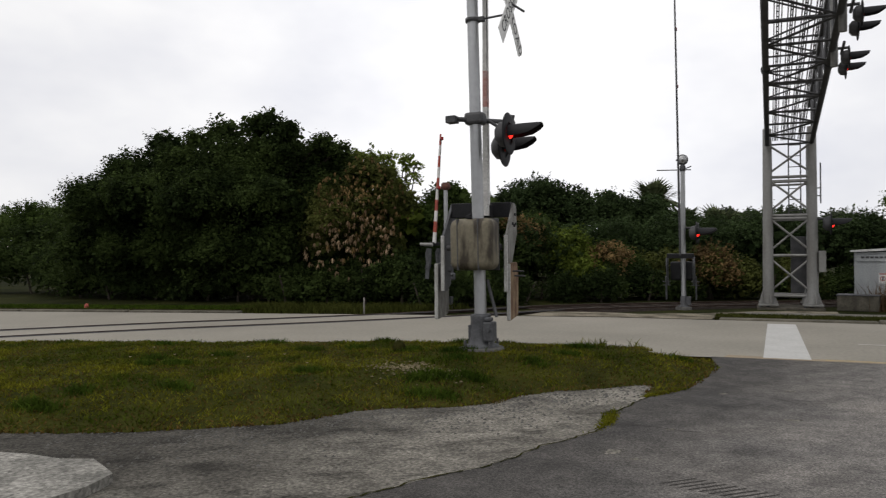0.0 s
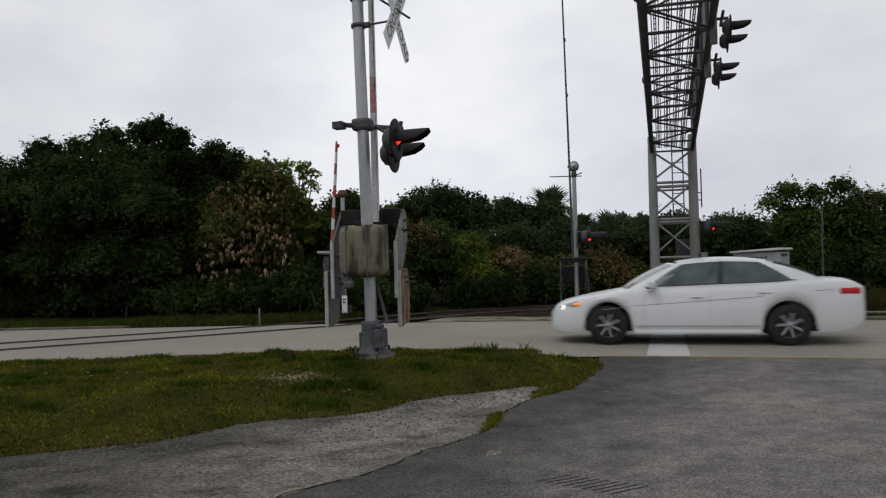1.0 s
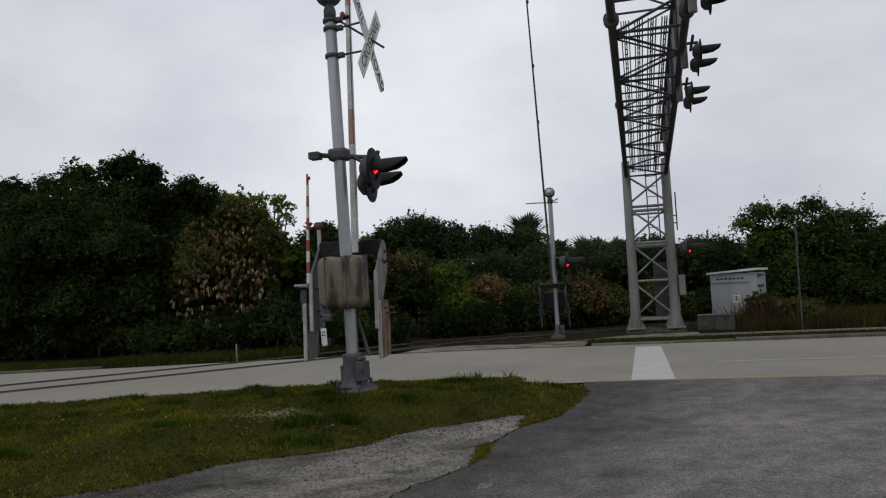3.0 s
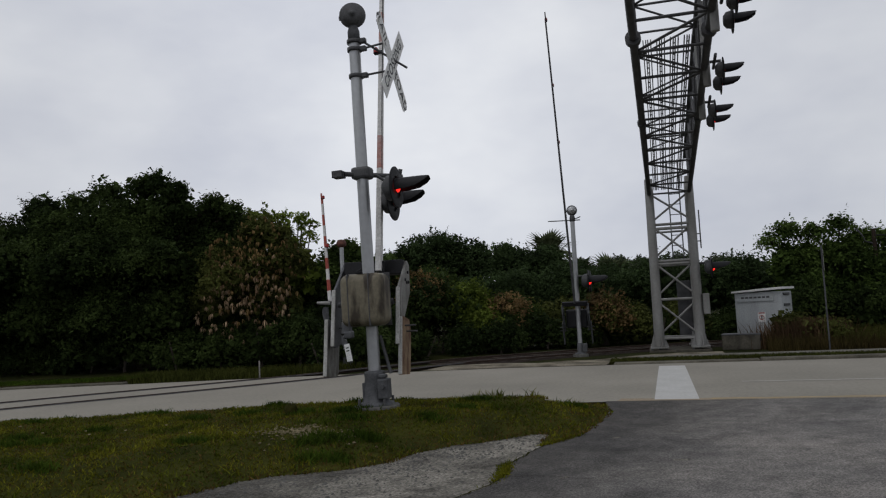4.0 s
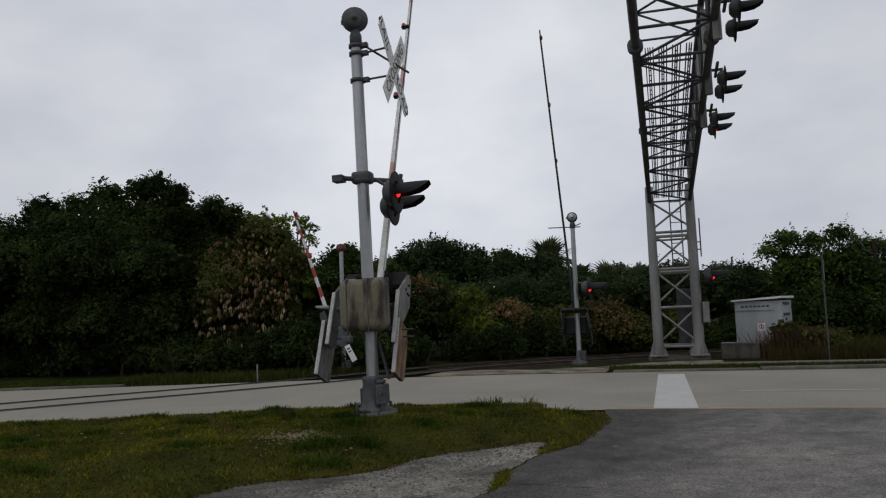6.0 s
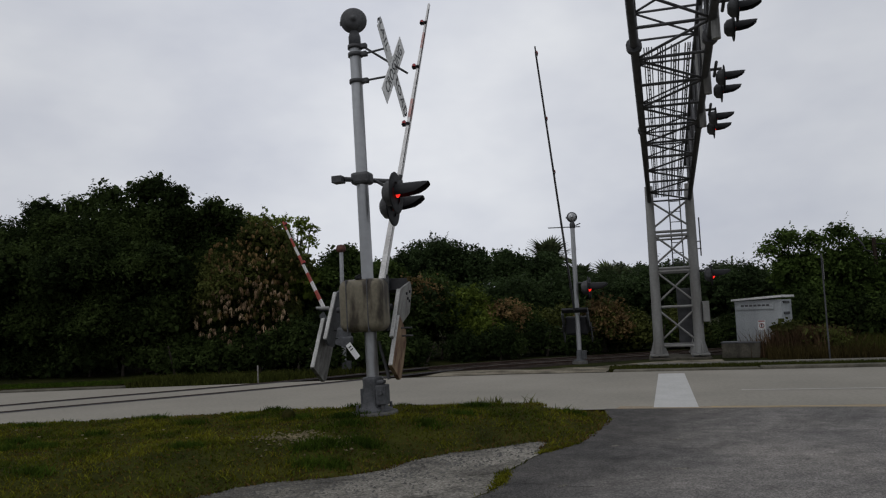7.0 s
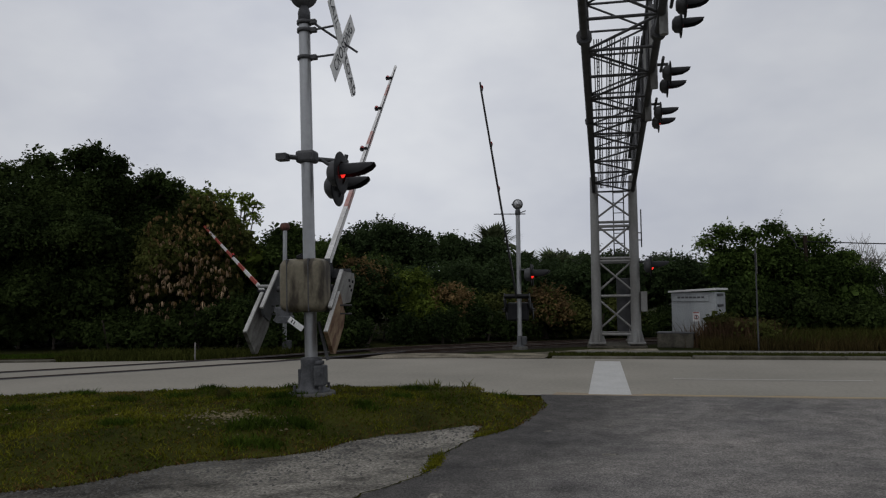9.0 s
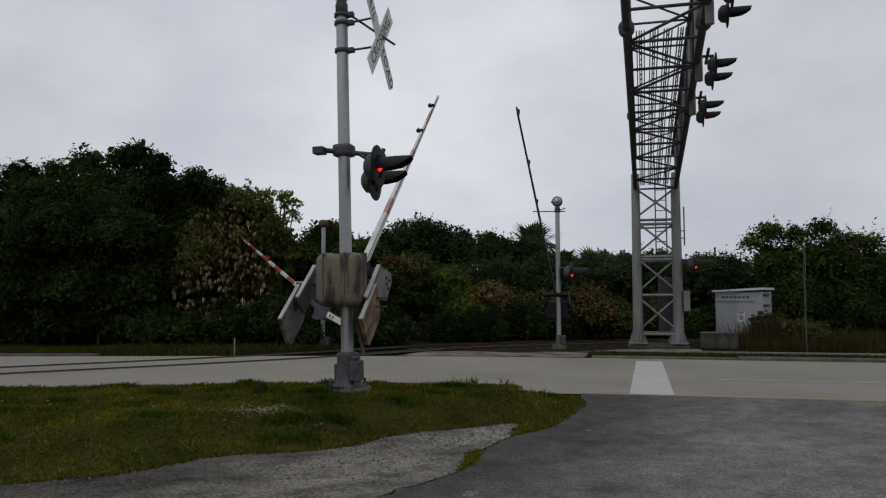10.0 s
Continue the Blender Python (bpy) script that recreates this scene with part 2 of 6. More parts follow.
def darker_strip(m, slope, start, width, k):
    """Newer, darker asphalt in a ragged strip beside the apron's edge."""
    n, l = m.node_tree.nodes, m.node_tree.links
    b = n["Principled BSDF"]
    src = b.inputs["Base Color"].links[0].from_socket
    co = n.new("ShaderNodeTexCoord")
    wob = n.new("ShaderNodeTexNoise")
    wob.inputs["Scale"].default_value, wob.inputs["Detail"].default_value = 1.6, 5
    l.new(co.outputs["Object"], wob.inputs["Vector"])
    dot = n.new("ShaderNodeVectorMath")
    dot.operation = "DOT_PRODUCT"
    dot.inputs[1].default_value = (1, -slope, 0)
    l.new(co.outputs["Object"], dot.inputs[0])
    add = n.new("ShaderNodeMath")
    add.operation = "MULTIPLY_ADD"
    add.inputs[1].default_value = 1.1
    l.new(wob.outputs["Fac"], add.inputs[0])
    l.new(dot.outputs["Value"], add.inputs[2])
    mr = n.new("ShaderNodeMapRange")
    mr.inputs["From Min"].default_value, mr.inputs["From Max"].default_value = start, start + width
    mr.inputs["To Min"].default_value, mr.inputs["To Max"].default_value = k, 1.0
    l.new(add.outputs[0], mr.inputs["Value"])
    hv = n.new("ShaderNodeHueSaturation")
    l.new(mr.outputs[0], hv.inputs["Value"])
    l.new(src, hv.inputs["Color"])
    l.new(hv.outputs[0], b.inputs["Base Color"])


def aggregate(m, scale, amount):
    """Pale stone flecks and dark pits in a worn surface."""
    n, l = m.node_tree.nodes, m.node_tree.links
    b = n["Principled BSDF"]
    src = b.inputs["Base Color"].links[0].from_socket
    co = n.new("ShaderNodeTexCoord")
    vo = n.new("ShaderNodeTexVoronoi")
    vo.inputs["Scale"].default_value = scale
    l.new(co.outputs["Object"], vo.inputs["Vector"])
    sep = n.new("ShaderNodeSeparateColor")
    l.new(vo.outputs["Color"], sep.inputs[0])
    mr = n.new("ShaderNodeMapRange")
    mr.inputs["To Min"].default_value, mr.inputs["To Max"].default_value = 1 - amount, 1 + amount
    l.new(sep.outputs[0], mr.inputs["Value"])
    patch = n.new("ShaderNodeTexNoise")
    patch.inputs["Scale"].default_value, patch.inputs["Detail"].default_value, patch.inputs["Roughness"].default_value = 3.5, 8, 0.7
    l.new(co.outputs["Object"], patch.inputs["Vector"])
    pr = n.new("ShaderNodeMapRange")
    pr.inputs["From Min"].default_value, pr.inputs["From Max"].default_value = 0.35, 0.65
    pr.inputs["To Min"].default_value, pr.inputs["To Max"].default_value = 1 - amount * 0.6, 1 + amount * 0.6
    l.new(patch.outputs["Fac"], pr.inputs["Value"])
    mul = n.new("ShaderNodeMath")
    mul.operation = "MULTIPLY"
    l.new(mr.outputs[0], mul.inputs[0])
    l.new(pr.outputs[0], mul.inputs[1])
    hv = n.new("ShaderNodeHueSaturation")
    l.new(mul.outputs[0], hv.inputs["Value"])
    l.new(src, hv.inputs["Color"])
    l.new(hv.outputs[0], b.inputs["Base Color"])


def streaks(m, angle, along, across, lo, hi, k):
    """Ragged remnants of darker asphalt drawn out in one direction."""
    n, l = m.node_tree.nodes, m.node_tree.links
    b = n["Principled BSDF"]
    src = b.inputs["Base Color"].links[0].from_socket
    co, tu, sc = n.new("ShaderNodeTexCoord"), n.new("ShaderNodeMapping"), n.new("ShaderNodeMapping")
    tu.inputs["Rotation"].default_value = (0, 0, radians(-angle))
    sc.inputs["Scale"].default_value = (along, across, 1)
    l.new(co.outputs["Object"], tu.inputs["Vector"])
    l.new(tu.outputs[0], sc.inputs["Vector"])
    no = n.new("ShaderNodeTexNoise")
    no.inputs["Scale"].default_value, no.inputs["Detail"].default_value, no.inputs["Roughness"].default_value = 1.0, 9, 0.62
    l.new(sc.outputs[0], no.inputs["Vector"])
    mr = n.new("ShaderNodeMapRange")
    mr.inputs["From Min"].default_value, mr.inputs["From Max"].default_value = lo, hi
    mr.inputs["To Min"].default_value, mr.inputs["To Max"].default_value = 1.0, k
    l.new(no.outputs["Fac"], mr.inputs["Value"])
    hv = n.new("ShaderNodeHueSaturation")
    l.new(mr.outputs[0], hv.inputs["Value"])
    l.new(src, hv.inputs["Color"])
    l.new(hv.outputs[0], b.inputs["Base Color"])


darker_strip(M_ASPH, 0.26, -2.0, 1.3, 0.38)
aggregate(M_ASPH, 110, 0.5)
aggregate(M_APRON, 60, 0.36)
streaks(M_APRON, 34, 1.7, 3.6, 0.52, 0.64, 0.50)
streaks(M_ASPH, 62, 0.35, 1.5, 0.5, 0.68, 0.72)
darker_strip(M_APRON, 0.1, -4.0, 2.0, 0.34)
aggregate(M_SLAB, 45, 0.3)


# ---- mesh helpers ----
class Mesh:
    """Collects vertices and faces of one mesh."""

    def __init__(self):
        self.v, self.f, self.smooth = [], [], []

    def add(self, verts, faces, m=None, smooth=False):
        o = len(self.v)
        self.v += [tuple(m @ Vector(p)) if m else tuple(p) for p in verts]
        self.f += [tuple(o + i for i in q) for q in faces]
        self.smooth += [smooth] * len(faces)
        return self

    def box(self, c, s, m=None, bev=0.0):
        bm = bmesh.new()
        bmesh.ops.create_cube(bm, size=1)
        bmesh.ops.scale(bm, vec=s, verts=bm.verts)
        if bev:
            bmesh.ops.bevel(bm, geom=bm.edges[:], offset=bev, segments=5 if bev > 0.05 else 2, affect="EDGES", profile=0.5)
        bmesh.ops.translate(bm, vec=c, verts=bm.verts)
        bm.verts.index_update()
        self.add([v.co.copy() for v in bm.verts], [[v.index for v in q.verts] for q in bm.faces], m, bev > 0.05)
        bm.free()
        return self

    def tube(self, p, q, r, r2=None, n=10, m=None, caps=True):
        p, q = Vector(p), Vector(q)
        r2 = r if r2 is None else r2
        z = (q - p).normalized()
        x = z.orthogonal().normalized()
        y = z.cross(x)
        vs = []
        for c, rr in ((p, r), (q, r2)):
            for i in range(n):
                a = 2 * math.pi * i / n
                vs.append(c + x * rr * math.cos(a) + y * rr * math.sin(a))
        fs = [(i, (i + 1) % n, n + (i + 1) % n, n + i) for i in range(n)]
        self.add(vs, fs, m, True)
        if caps:
            self.add(vs[:n], [tuple(range(n - 1, -1, -1))], m)
            self.add(vs[n:], [tuple(range(n))], m)
        return self

    def lathe(self, prof, n=20, m=None, smooth=True):
        vs = [(r * math.cos(2 * math.pi * i / n), r * math.sin(2 * math.pi * i / n), z) for r, z in prof for i in range(n)]
        fs = [(k * n + i, k * n + (i + 1) % n, (k + 1) * n + (i + 1) % n, (k + 1) * n + i) for k in range(len(prof) - 1) for i in range(n)]
        return self.add(vs, fs, m, smooth)

    def prism(self, outline, depth, m=None):
        n = len(outline)
        vs = [(x, -depth / 2, z) for x, z in outline] + [(x, depth / 2, z) for x, z in outline]
        fs = [tuple(range(n)), tuple(range(2 * n - 1, n - 1, -1))] + [(i, i + n, (i + 1) % n + n, (i + 1) % n) for i in range(n)]
        return self.add(vs, fs, m)

    def data(self, name, material):
        d = bpy.data.meshes.new(name)
        d.from_pydata(self.v, [], self.f)
        d.polygons.foreach_set("use_smooth", self.smooth)
        d.materials.append(material)
        d.validate()
        d.update()
        return d


def part(name, mesh, material, parent=None, label="", m=None):
    ob = new(name, mesh.data(name, material))
    if parent:
        ob.parent = parent
    if m:
        ob.matrix_basis = m
    return tagged(ob, label) if label else ob


def thing(name, m, label, category, group="", kind=""):
    ob = new(name)
    ob.empty_display_size = 0.2
    ob.matrix_basis = m
    return tagged(ob, label, category, group, kind)


def fast_mesh(name, verts, faces, material):
    """Mesh from arrays: verts (n, 3), faces (k, 3 or 4)."""
    d = bpy.data.meshes.new(name)
    k, c = faces.shape
    d.vertices.add(len(verts))
    d.vertices.foreach_set("co", np.asarray(verts, dtype=np.float32).ravel())
    d.loops.add(k * c)
    d.loops.foreach_set("vertex_index", faces.astype(np.int32).ravel())
    d.polygons.add(k)
    d.polygons.foreach_set("loop_start", np.arange(0, k * c, c, dtype=np.int32))
    d.polygons.foreach_set("loop_total", np.full(k, c, dtype=np.int32))
    d.materials.append(material)
    d.update(calc_edges=True)
    d.validate()
    return d


# ---- ground, road, kerbs ----
def sheet(name, pts, z, material, label, category, kind="structure", thick=0.0):
    me = Mesh()
    n = len(pts)
    me.add([(x, y, z) for x, y in pts], [tuple(range(n))])
    if thick:
        me.add([(x, y, z) for x, y in pts] + [(x, y, z - thick) for x, y in pts],
               [(i, i + n, (i + 1) % n + n, (i + 1) % n) for i in range(n)])
    ob = part(name, me, material)
    return tagged(ob, label, category, kind=kind)


sheet("ground", [(-1500, -600), (1500, -600), (1500, 2200), (-1500, 2200)], -0.06, M_EARTH, "flat grassy earth reaching to the horizon", "ground")

# far edge and near edge of the concrete road, which bends a little beyond the crossing
FAR_EDGE = [(90, 16.9), (-3.2, 16.95), (-6.5, 16.4), (-10, 15.65), (-15, 14.5), (-30, 11.0), (-90, -3.0)]
NEAR_EDGE = [(-90, -11.0), (-30, 3.4), (-15, 7.2), (-10, 8.6), (-6.5, 9.6), (-3.2, 10.55), (-0.5, 10.75), (90, 10.75)]
sheet("road", FAR_EDGE + NEAR_EDGE, 0.0, M_CONC, "light grey concrete road over a level crossing", "road")
# where the asphalt meets the lawn and the apron
DRIVE_EDGE = [(-0.7, 10.75), (-0.6, 9.6), (-0.68, 8.8), (-0.8, 8.0), (-1.1, 7.42), (-1.19, 7.11), (-1.27, 6.55), (-1.23, 6.09), (-1.28, 5.77), (-1.42, 5.46), (-1.56, 5.18), (-1.65, 4.82), (-1.78, 4.5), (-1.95, 4.27), (-2.1, 3.95), (-2.25, 3.65)]
sheet("driveway", DRIVE_EDGE + [(-3.4, 0.5), (-6, -14), (30, -14), (30, 10.75)], 0.006,
      M_ASPH, "worn dark grey asphalt driveway with patches and cracks", "driveway")
sheet("apron", [(-0.7, 8.6), (-2.2, 8.3), (-8, 6.5), (-12, 3), (-12, -14), (-5.8, -14), (-3.2, 0.5), (-2.05, 3.65), (-1.6, 4.5), (-1.2, 5.5), (-1.1, 6.5), (-0.9, 7.42)], 0.0,
      M_APRON, "broken light grey gravelly apron beside the driveway", "apron")

# paint
sheet("stop_line", [(-0.05, 10.885), (0.537, 10.875), (0.56, 16.3), (0.05, 16.33)], 0.004, M_WHITE, "broad white stop line painted on concrete", "road marking")
stain_rng = random.Random(41)
sheet("sand_stain", [(-0.55 + 0.3 * k, 10.76) for k in range(56)] + [(16.0 - 0.3 * k, 10.97 + 0.05 * math.sin(k * 1.3) + stain_rng.uniform(-0.05, 0.05)) for k in range(56)], 0.003,
      M_STAIN, "sandy orange-brown stain along the road's edge", "stain")
sheet("edge_line", [(0.7, 10.84), (16, 10.84), (16, 10.93), (0.7, 10.93)], 0.006, M_YELLOW, "worn yellow edge line along the road", "road marking")
for x0, x1 in ((1.3, 4.3), (10.4, 13.4), (19.5, 22.5)):
    sheet("lane_line", [(x0, 12.95), (x1, 12.95), (x1, 13.05), (x0, 13.05)], 0.004, M_LINE, "worn white lane dash on concrete", "road marking")

# far kerb in cast lengths, grass strip and footway behind it
kerb_mesh = Mesh().box((1.5, 0.0, 0.0), (2.985, 0.3, 0.2), bev=0.03).data("kerb", M_KERB)
kerb_run = tagged(new("kerb"), "low concrete kerb along the far side of the road", "kerb", kind="structure")
for i in range(14):
    k = new("kerb_stone", kerb_mesh)
    k.parent = kerb_run
    k.matrix_basis = pose(-0.9 + 3.0 * i, 17.1, -0.035 if i else -0.06)
left_kerb = [(-12.4, 15.28), (-15, 14.7), (-30, 11.2)]
for (xa, ya), (xb, yb) in zip(left_kerb, left_kerb[1:]):
    n = max(1, round(math.hypot(xb - xa, yb - ya) / 3))
    for i in range(n):
        k = new("kerb_stone", kerb_mesh)
        k.parent = kerb_run
        k.matrix_basis = pose(xa + (xb - xa) * (i + 1) / n, ya + (yb - ya) * (i + 1) / n, -0.055, 0, 0, math.degrees(math.atan2(ya - yb, xa - xb)))
sheet("verge", [(-1.0, 17.25), (60, 17.25), (60, 18.2), (-1.0, 18.2)], 0.04, M_SOIL, "narrow grass verge behind the kerb", "verge", thick=0.2)
sheet("shoulder", [(-5.2, 16.58), (-3.2, 16.92), (-1.05, 16.92), (-1.02, 17.35), (-0.42, 18.25), (-0.42, 18.97), (1.6, 18.97), (1.6, 20.1), (0.55, 20.05), (-0.13, 19.7), (-0.8, 19.15),
                   (-1.42, 18.5), (-2.09, 18.45), (-2.67, 17.95), (-3.44, 18.3), (-4.11, 18.2), (-4.9, 18.1)], 0.012, M_SHOULDER,
      "broken sandy shoulder between road and track", "shoulder")
sheet("footway", [(-0.4, 18.2), (60, 18.2), (60, 18.95), (-0.4, 18.95)], 0.045, M_WALKWAY, "weathered concrete footway beyond the verge", "pavement", thick=0.2)
sheet("verge_left", [(-12.4, 15.45), (-15, 14.85), (-30, 11.35), (-30, 13), (-15, 16.2), (-12.4, 16.5)], 0.06, M_SOIL, "dark grass verge under the trees", "verge", thick=0.2)


# ---- railway track ----
RAIL = [(-23.4, -6.2), (-14.4, 6.5), (-11.2, 10.85), (-8.9, 13.35), (-7.0, 15.6), (-5.8, 17.4), (-4.45, 19.4), (-3.1, 20.75), (-1.68, 21.9), (-0.15, 22.95), (1.46, 23.8), (4.2, 25.4), (12, 31.5), (40, 50)]


def curve_points(pts, step=0.6):
    out = []
    for i in range(1, len(pts) - 2):
        p0, p1, p2, p3 = (Vector(p) for p in pts[i - 1:i + 3])
        n = max(2, int((p2 - p1).length / step))
        for j in range(n):
            t = j / n
            out.append(0.5 * ((2 * p1) + (p2 - p0) * t + (2 * p0 - 5 * p1 + 4 * p2 - p3) * t * t + (3 * p1 - p0 - 3 * p2 + p3) * t ** 3))
    out.append(Vector(pts[-2]))
    return out


RP = curve_points(RAIL)


def side(off):
    out = []
    for i, p in enumerate(RP):
        d = (RP[min(i + 1, len(RP) - 1)] - RP[max(i - 1, 0)]).normalized()
        out.append(p + Vector((-d.y, d.x)) * off)
    return out


def strip(line_a, line_b, za, zb, me=None):
    me = me or Mesh()
    n = len(line_a)
    vs = [(p.x, p.y, za) for p in line_a] + [(p.x, p.y, zb) for p in line_b]
    return me.add(vs, [(i, i + 1, n + i + 1, n + i) for i in range(n - 1)])


track = thing("railway_track", pose(0, 0, 0), "rusty steel rails set in the crossing and on ballast", "track", kind="structure")


def rail_z(i):
    """Rails lie flush in the crossing and dip a little beyond it."""
    u = max(0.0, min(1.0, (i - RAISE) / 9.0))
    return 0.02 - 0.03 * u * u * (3 - 2 * u)


RAISE = next(i for i, p in enumerate(RP) if p.y > 18.2)
for off in (0.0, 1.435):
    me = Mesh()
    for (da, db, drop) in ((-0.037, 0.037, 0.0), (-0.037, -0.02, 0.12), (0.037, 0.02, 0.12)):
        one, two = side(off + da), side(off + db)
        k = len(one)
        me.add([(p.x, p.y, rail_z(i)) for i, p in enumerate(one)] + [(p.x, p.y, rail_z(i) - drop * (1 + rail_z(i) * 2)) for i, p in enumerate(two)],
               [(i, i + 1, k + i + 1, k + i) for i in range(k - 1)])
    part("rail", me, M_RAIL, track, "worn steel rail")
    part("flangeway", strip(side(off - 0.17)[:RAISE + 2], side(off + 0.17)[:RAISE + 2], 0.006, 0.006), M_RUBBER, track, "black rubber flangeway strip")
bed = Mesh()
i0 = next(i for i, p in enumerate(RP) if p.y > 18.6)
strip(side(-0.9)[i0:], side(2.2)[i0:], -0.055, -0.055, bed)
part("ballast_bed", bed, M_BALLAST, track, "dusty brown stone ballast")
tie_mesh = Mesh().box((0, 0.72, -0.075), (0.22, 2.3, 0.06), bev=0.01).data("tie", M_TIE)
for i in range(i0, min(i0 + 46, len(RP) - 1)):
    d = RP[i + 1] - RP[i]
    tie = new("tie", tie_mesh)
    tie.parent = track
    tie.matrix_basis = pose(RP[i].x, RP[i].y, 0, 0, 0, math.degrees(math.atan2(d.y, d.x)))

# ---- lawn: a low mound with blades ----
LAWN_NEAR = [(-0.71, 10.42), (-0.58, 9.79), (-0.58, 9.44), (-0.66, 8.83), (-0.71, 8.34), (-0.84, 7.85), (-1.08, 7.52), (-1.16, 7.62), (-1.1, 8.02), (-1.3, 8.1), (-1.55, 7.79), (-1.96, 7.47), (-2.14, 7.28),
             (-2.33, 6.94), (-2.38, 6.6), (-2.62, 6.35), (-2.92, 6.15), (-3.2, 6.04), (-3.45, 5.8), (-3.57, 5.45), (-3.8, 5.1), (-4.2, 4.8), (-4.6, 4.5), (-5.2, 4.2), (-6, 3.9), (-8, 3.2), (-12, 1.5), (-16, -1)]
LAWN_FAR = [(-16, 6.7), (-12, 7.85), (-10, 8.45), (-8, 9.05), (-6.5, 9.5), (-5, 9.95), (-3.2, 10.45), (-1.8, 10.6)]
LAWN = LAWN_FAR + LAWN_NEAR


def edge_distance(x, y):
    best = np.full(x.shape, 1e9)
    inside = np.zeros(x.shape, bool)
    for (ax, ay), (bx, by) in zip(LAWN, LAWN[1:] + LAWN[:1]):
        dx, dy = bx - ax, by - ay
        t = np.clip(((x - ax) * dx + (y - ay) * dy) / (dx * dx + dy * dy), 0, 1)
        best = np.minimum(best, np.hypot(x - ax - t * dx, y - ay - t * dy))
        hit = ((ay > y) != (by > y)) & (x < (bx - ax) * (y - ay) / (by - ay + 1e-12) + ax)
        inside ^= hit
    return np.where(inside, best, -best)


def lumps(x, y, s, seed=0.0):
    return (np.sin(x * 1.7 * s + seed) * np.cos(y * 2.1 * s - seed * 1.3) + 0.6 * np.sin(x * 4.1 * s + y * 3.3 * s + seed * 2) + 0.4 * np.cos(x * 8.3 * s - y * 6.7 * s + seed)) / 2.0


def lawn_height(x, y):
    d = edge_distance(x, y)
    # the bank is steeper towards the road
    back = np.interp(x, [p[0] for p in LAWN_FAR], [p[1] for p in LAWN_FAR]) - y
    rise = np.clip(d / np.where(back < d * 1.1 + 0.01, 0.6, 1.1), 0, 1)
    crest = 0.15 + 0.035 * np.exp(-((x + 3.9) / 1.7) ** 2) + 0.07 * np.exp(-((x + 3.24) ** 2 + (y - 8.5) ** 2) / 0.45)
    return np.where(d > -0.02, 0.012 + crest * rise * rise * (3 - 2 * rise) + 0.02 * rise * lumps(x, y, 0.8), -0.05)


gx, gy = np.meshgrid(np.arange(-16, -0.45, 0.12), np.arange(-1.2, 10.7, 0.12))
gd = edge_distance(gx, gy)
gz = lawn_height(gx, gy)
keep = gd > -0.12
ids = -np.ones(gx.shape, int)
ids[keep] = np.arange(keep.sum())
a, b, c, d4 = ids[:-1, :-1], ids[:-1, 1:], ids[1:, 1:], ids[1:, :-1]
ok = (a >= 0) & (b >= 0) & (c >= 0) & (d4 >= 0)
lawn = new("lawn", fast_mesh("lawn", np.stack([gx[keep], gy[keep], gz[keep]], 1), np.stack([a[ok], b[ok], c[ok], d4[ok]], 1), M_TURF))
tagged(lawn, "short patchy green and brown lawn on a low mound", "lawn", kind="structure")


def blades(name, x, y, z, height, width, material, rng, lean=0.6):
    n = len(x)
    a = rng.uniform(0, 2 * np.pi, n)
    h = height * rng.uniform(0.5, 1.3, n)
    w = width * rng.uniform(0.6, 1.3, n)
    la = rng.uniform(0, 2 * np.pi, n)
    ll = rng.uniform(0, lean, n) * h
    base = np.stack([x, y, z - 0.01], 1)
    s = np.stack([np.cos(a) * w, np.sin(a) * w, np.zeros(n)], 1)
    mid = base + np.stack([np.cos(la) * ll * 0.35, np.sin(la) * ll * 0.35, h * 0.6], 1)
    tip = base + np.stack([np.cos(la) * ll, np.sin(la) * ll, h], 1)
    v = np.stack([base - s, base + s, mid + s * 0.7, tip, mid - s * 0.7], 1).reshape(-1, 3)
    o = np.arange(n)[:, None] * 5
    f = np.concatenate([o + np.array([[0, 1, 2]]), o + np.array([[0, 2, 4]]), o + np.array([[4, 2, 3]])])
    return new(name, fast_mesh(name, v, f, material))


def bare(x, y):
    """Worn sandy spot beside the mast foot and the thin ground round it."""
    return np.exp(-(((x + 3.50) / 0.42) ** 2 + ((y - 7.11) / 0.22) ** 2))


rng = np.random.default_rng(7)
n = 230000
lx, ly = rng.uniform(-13.5, -0.5, n), rng.uniform(2.2, 10.65, n)
ld = edge_distance(lx, ly)
thin = lumps(lx, ly, 1.3, 2.0)
sel = (ld > -0.05 + 0.04 * lumps(lx, ly, 5, 1)) & (rng.uniform(0, 1, n) > bare(lx, ly) * 1.1) & (rng.uniform(-0.9, 1.2, n) < 0.8 + thin * 0.5)
lx, ly, ld, thin = lx[sel], ly[sel], ld[sel], thin[sel]
dry = (rng.uniform(0, 1, len(lx)) < 0.2 + 0.35 * np.clip(-thin, 0, 1) + 0.45 * np.exp(-ld / 0.25))
tall = 0.036 + 0.022 * np.clip(lumps(lx, ly, 2.2, 5.0), -0.5, 1)
tagged(blades("grass", lx[~dry], ly[~dry], lawn_height(lx[~dry], ly[~dry]), tall[~dry], 0.0075, M_GRASS, rng, 1.9), "short green lawn grass", "grass", kind="stuff")
tagged(blades("dry_grass", lx[dry], ly[dry], lawn_height(lx[dry], ly[dry]), 0.03, 0.0075, M_DRYG, rng, 2.0), "dry yellow-brown blades in the lawn", "grass", kind="stuff")
tn = 2600
tc = rng.uniform(0, 1, (60, 2)) * np.array([9.5, 5.5]) + np.array([-10.5, 4.4])
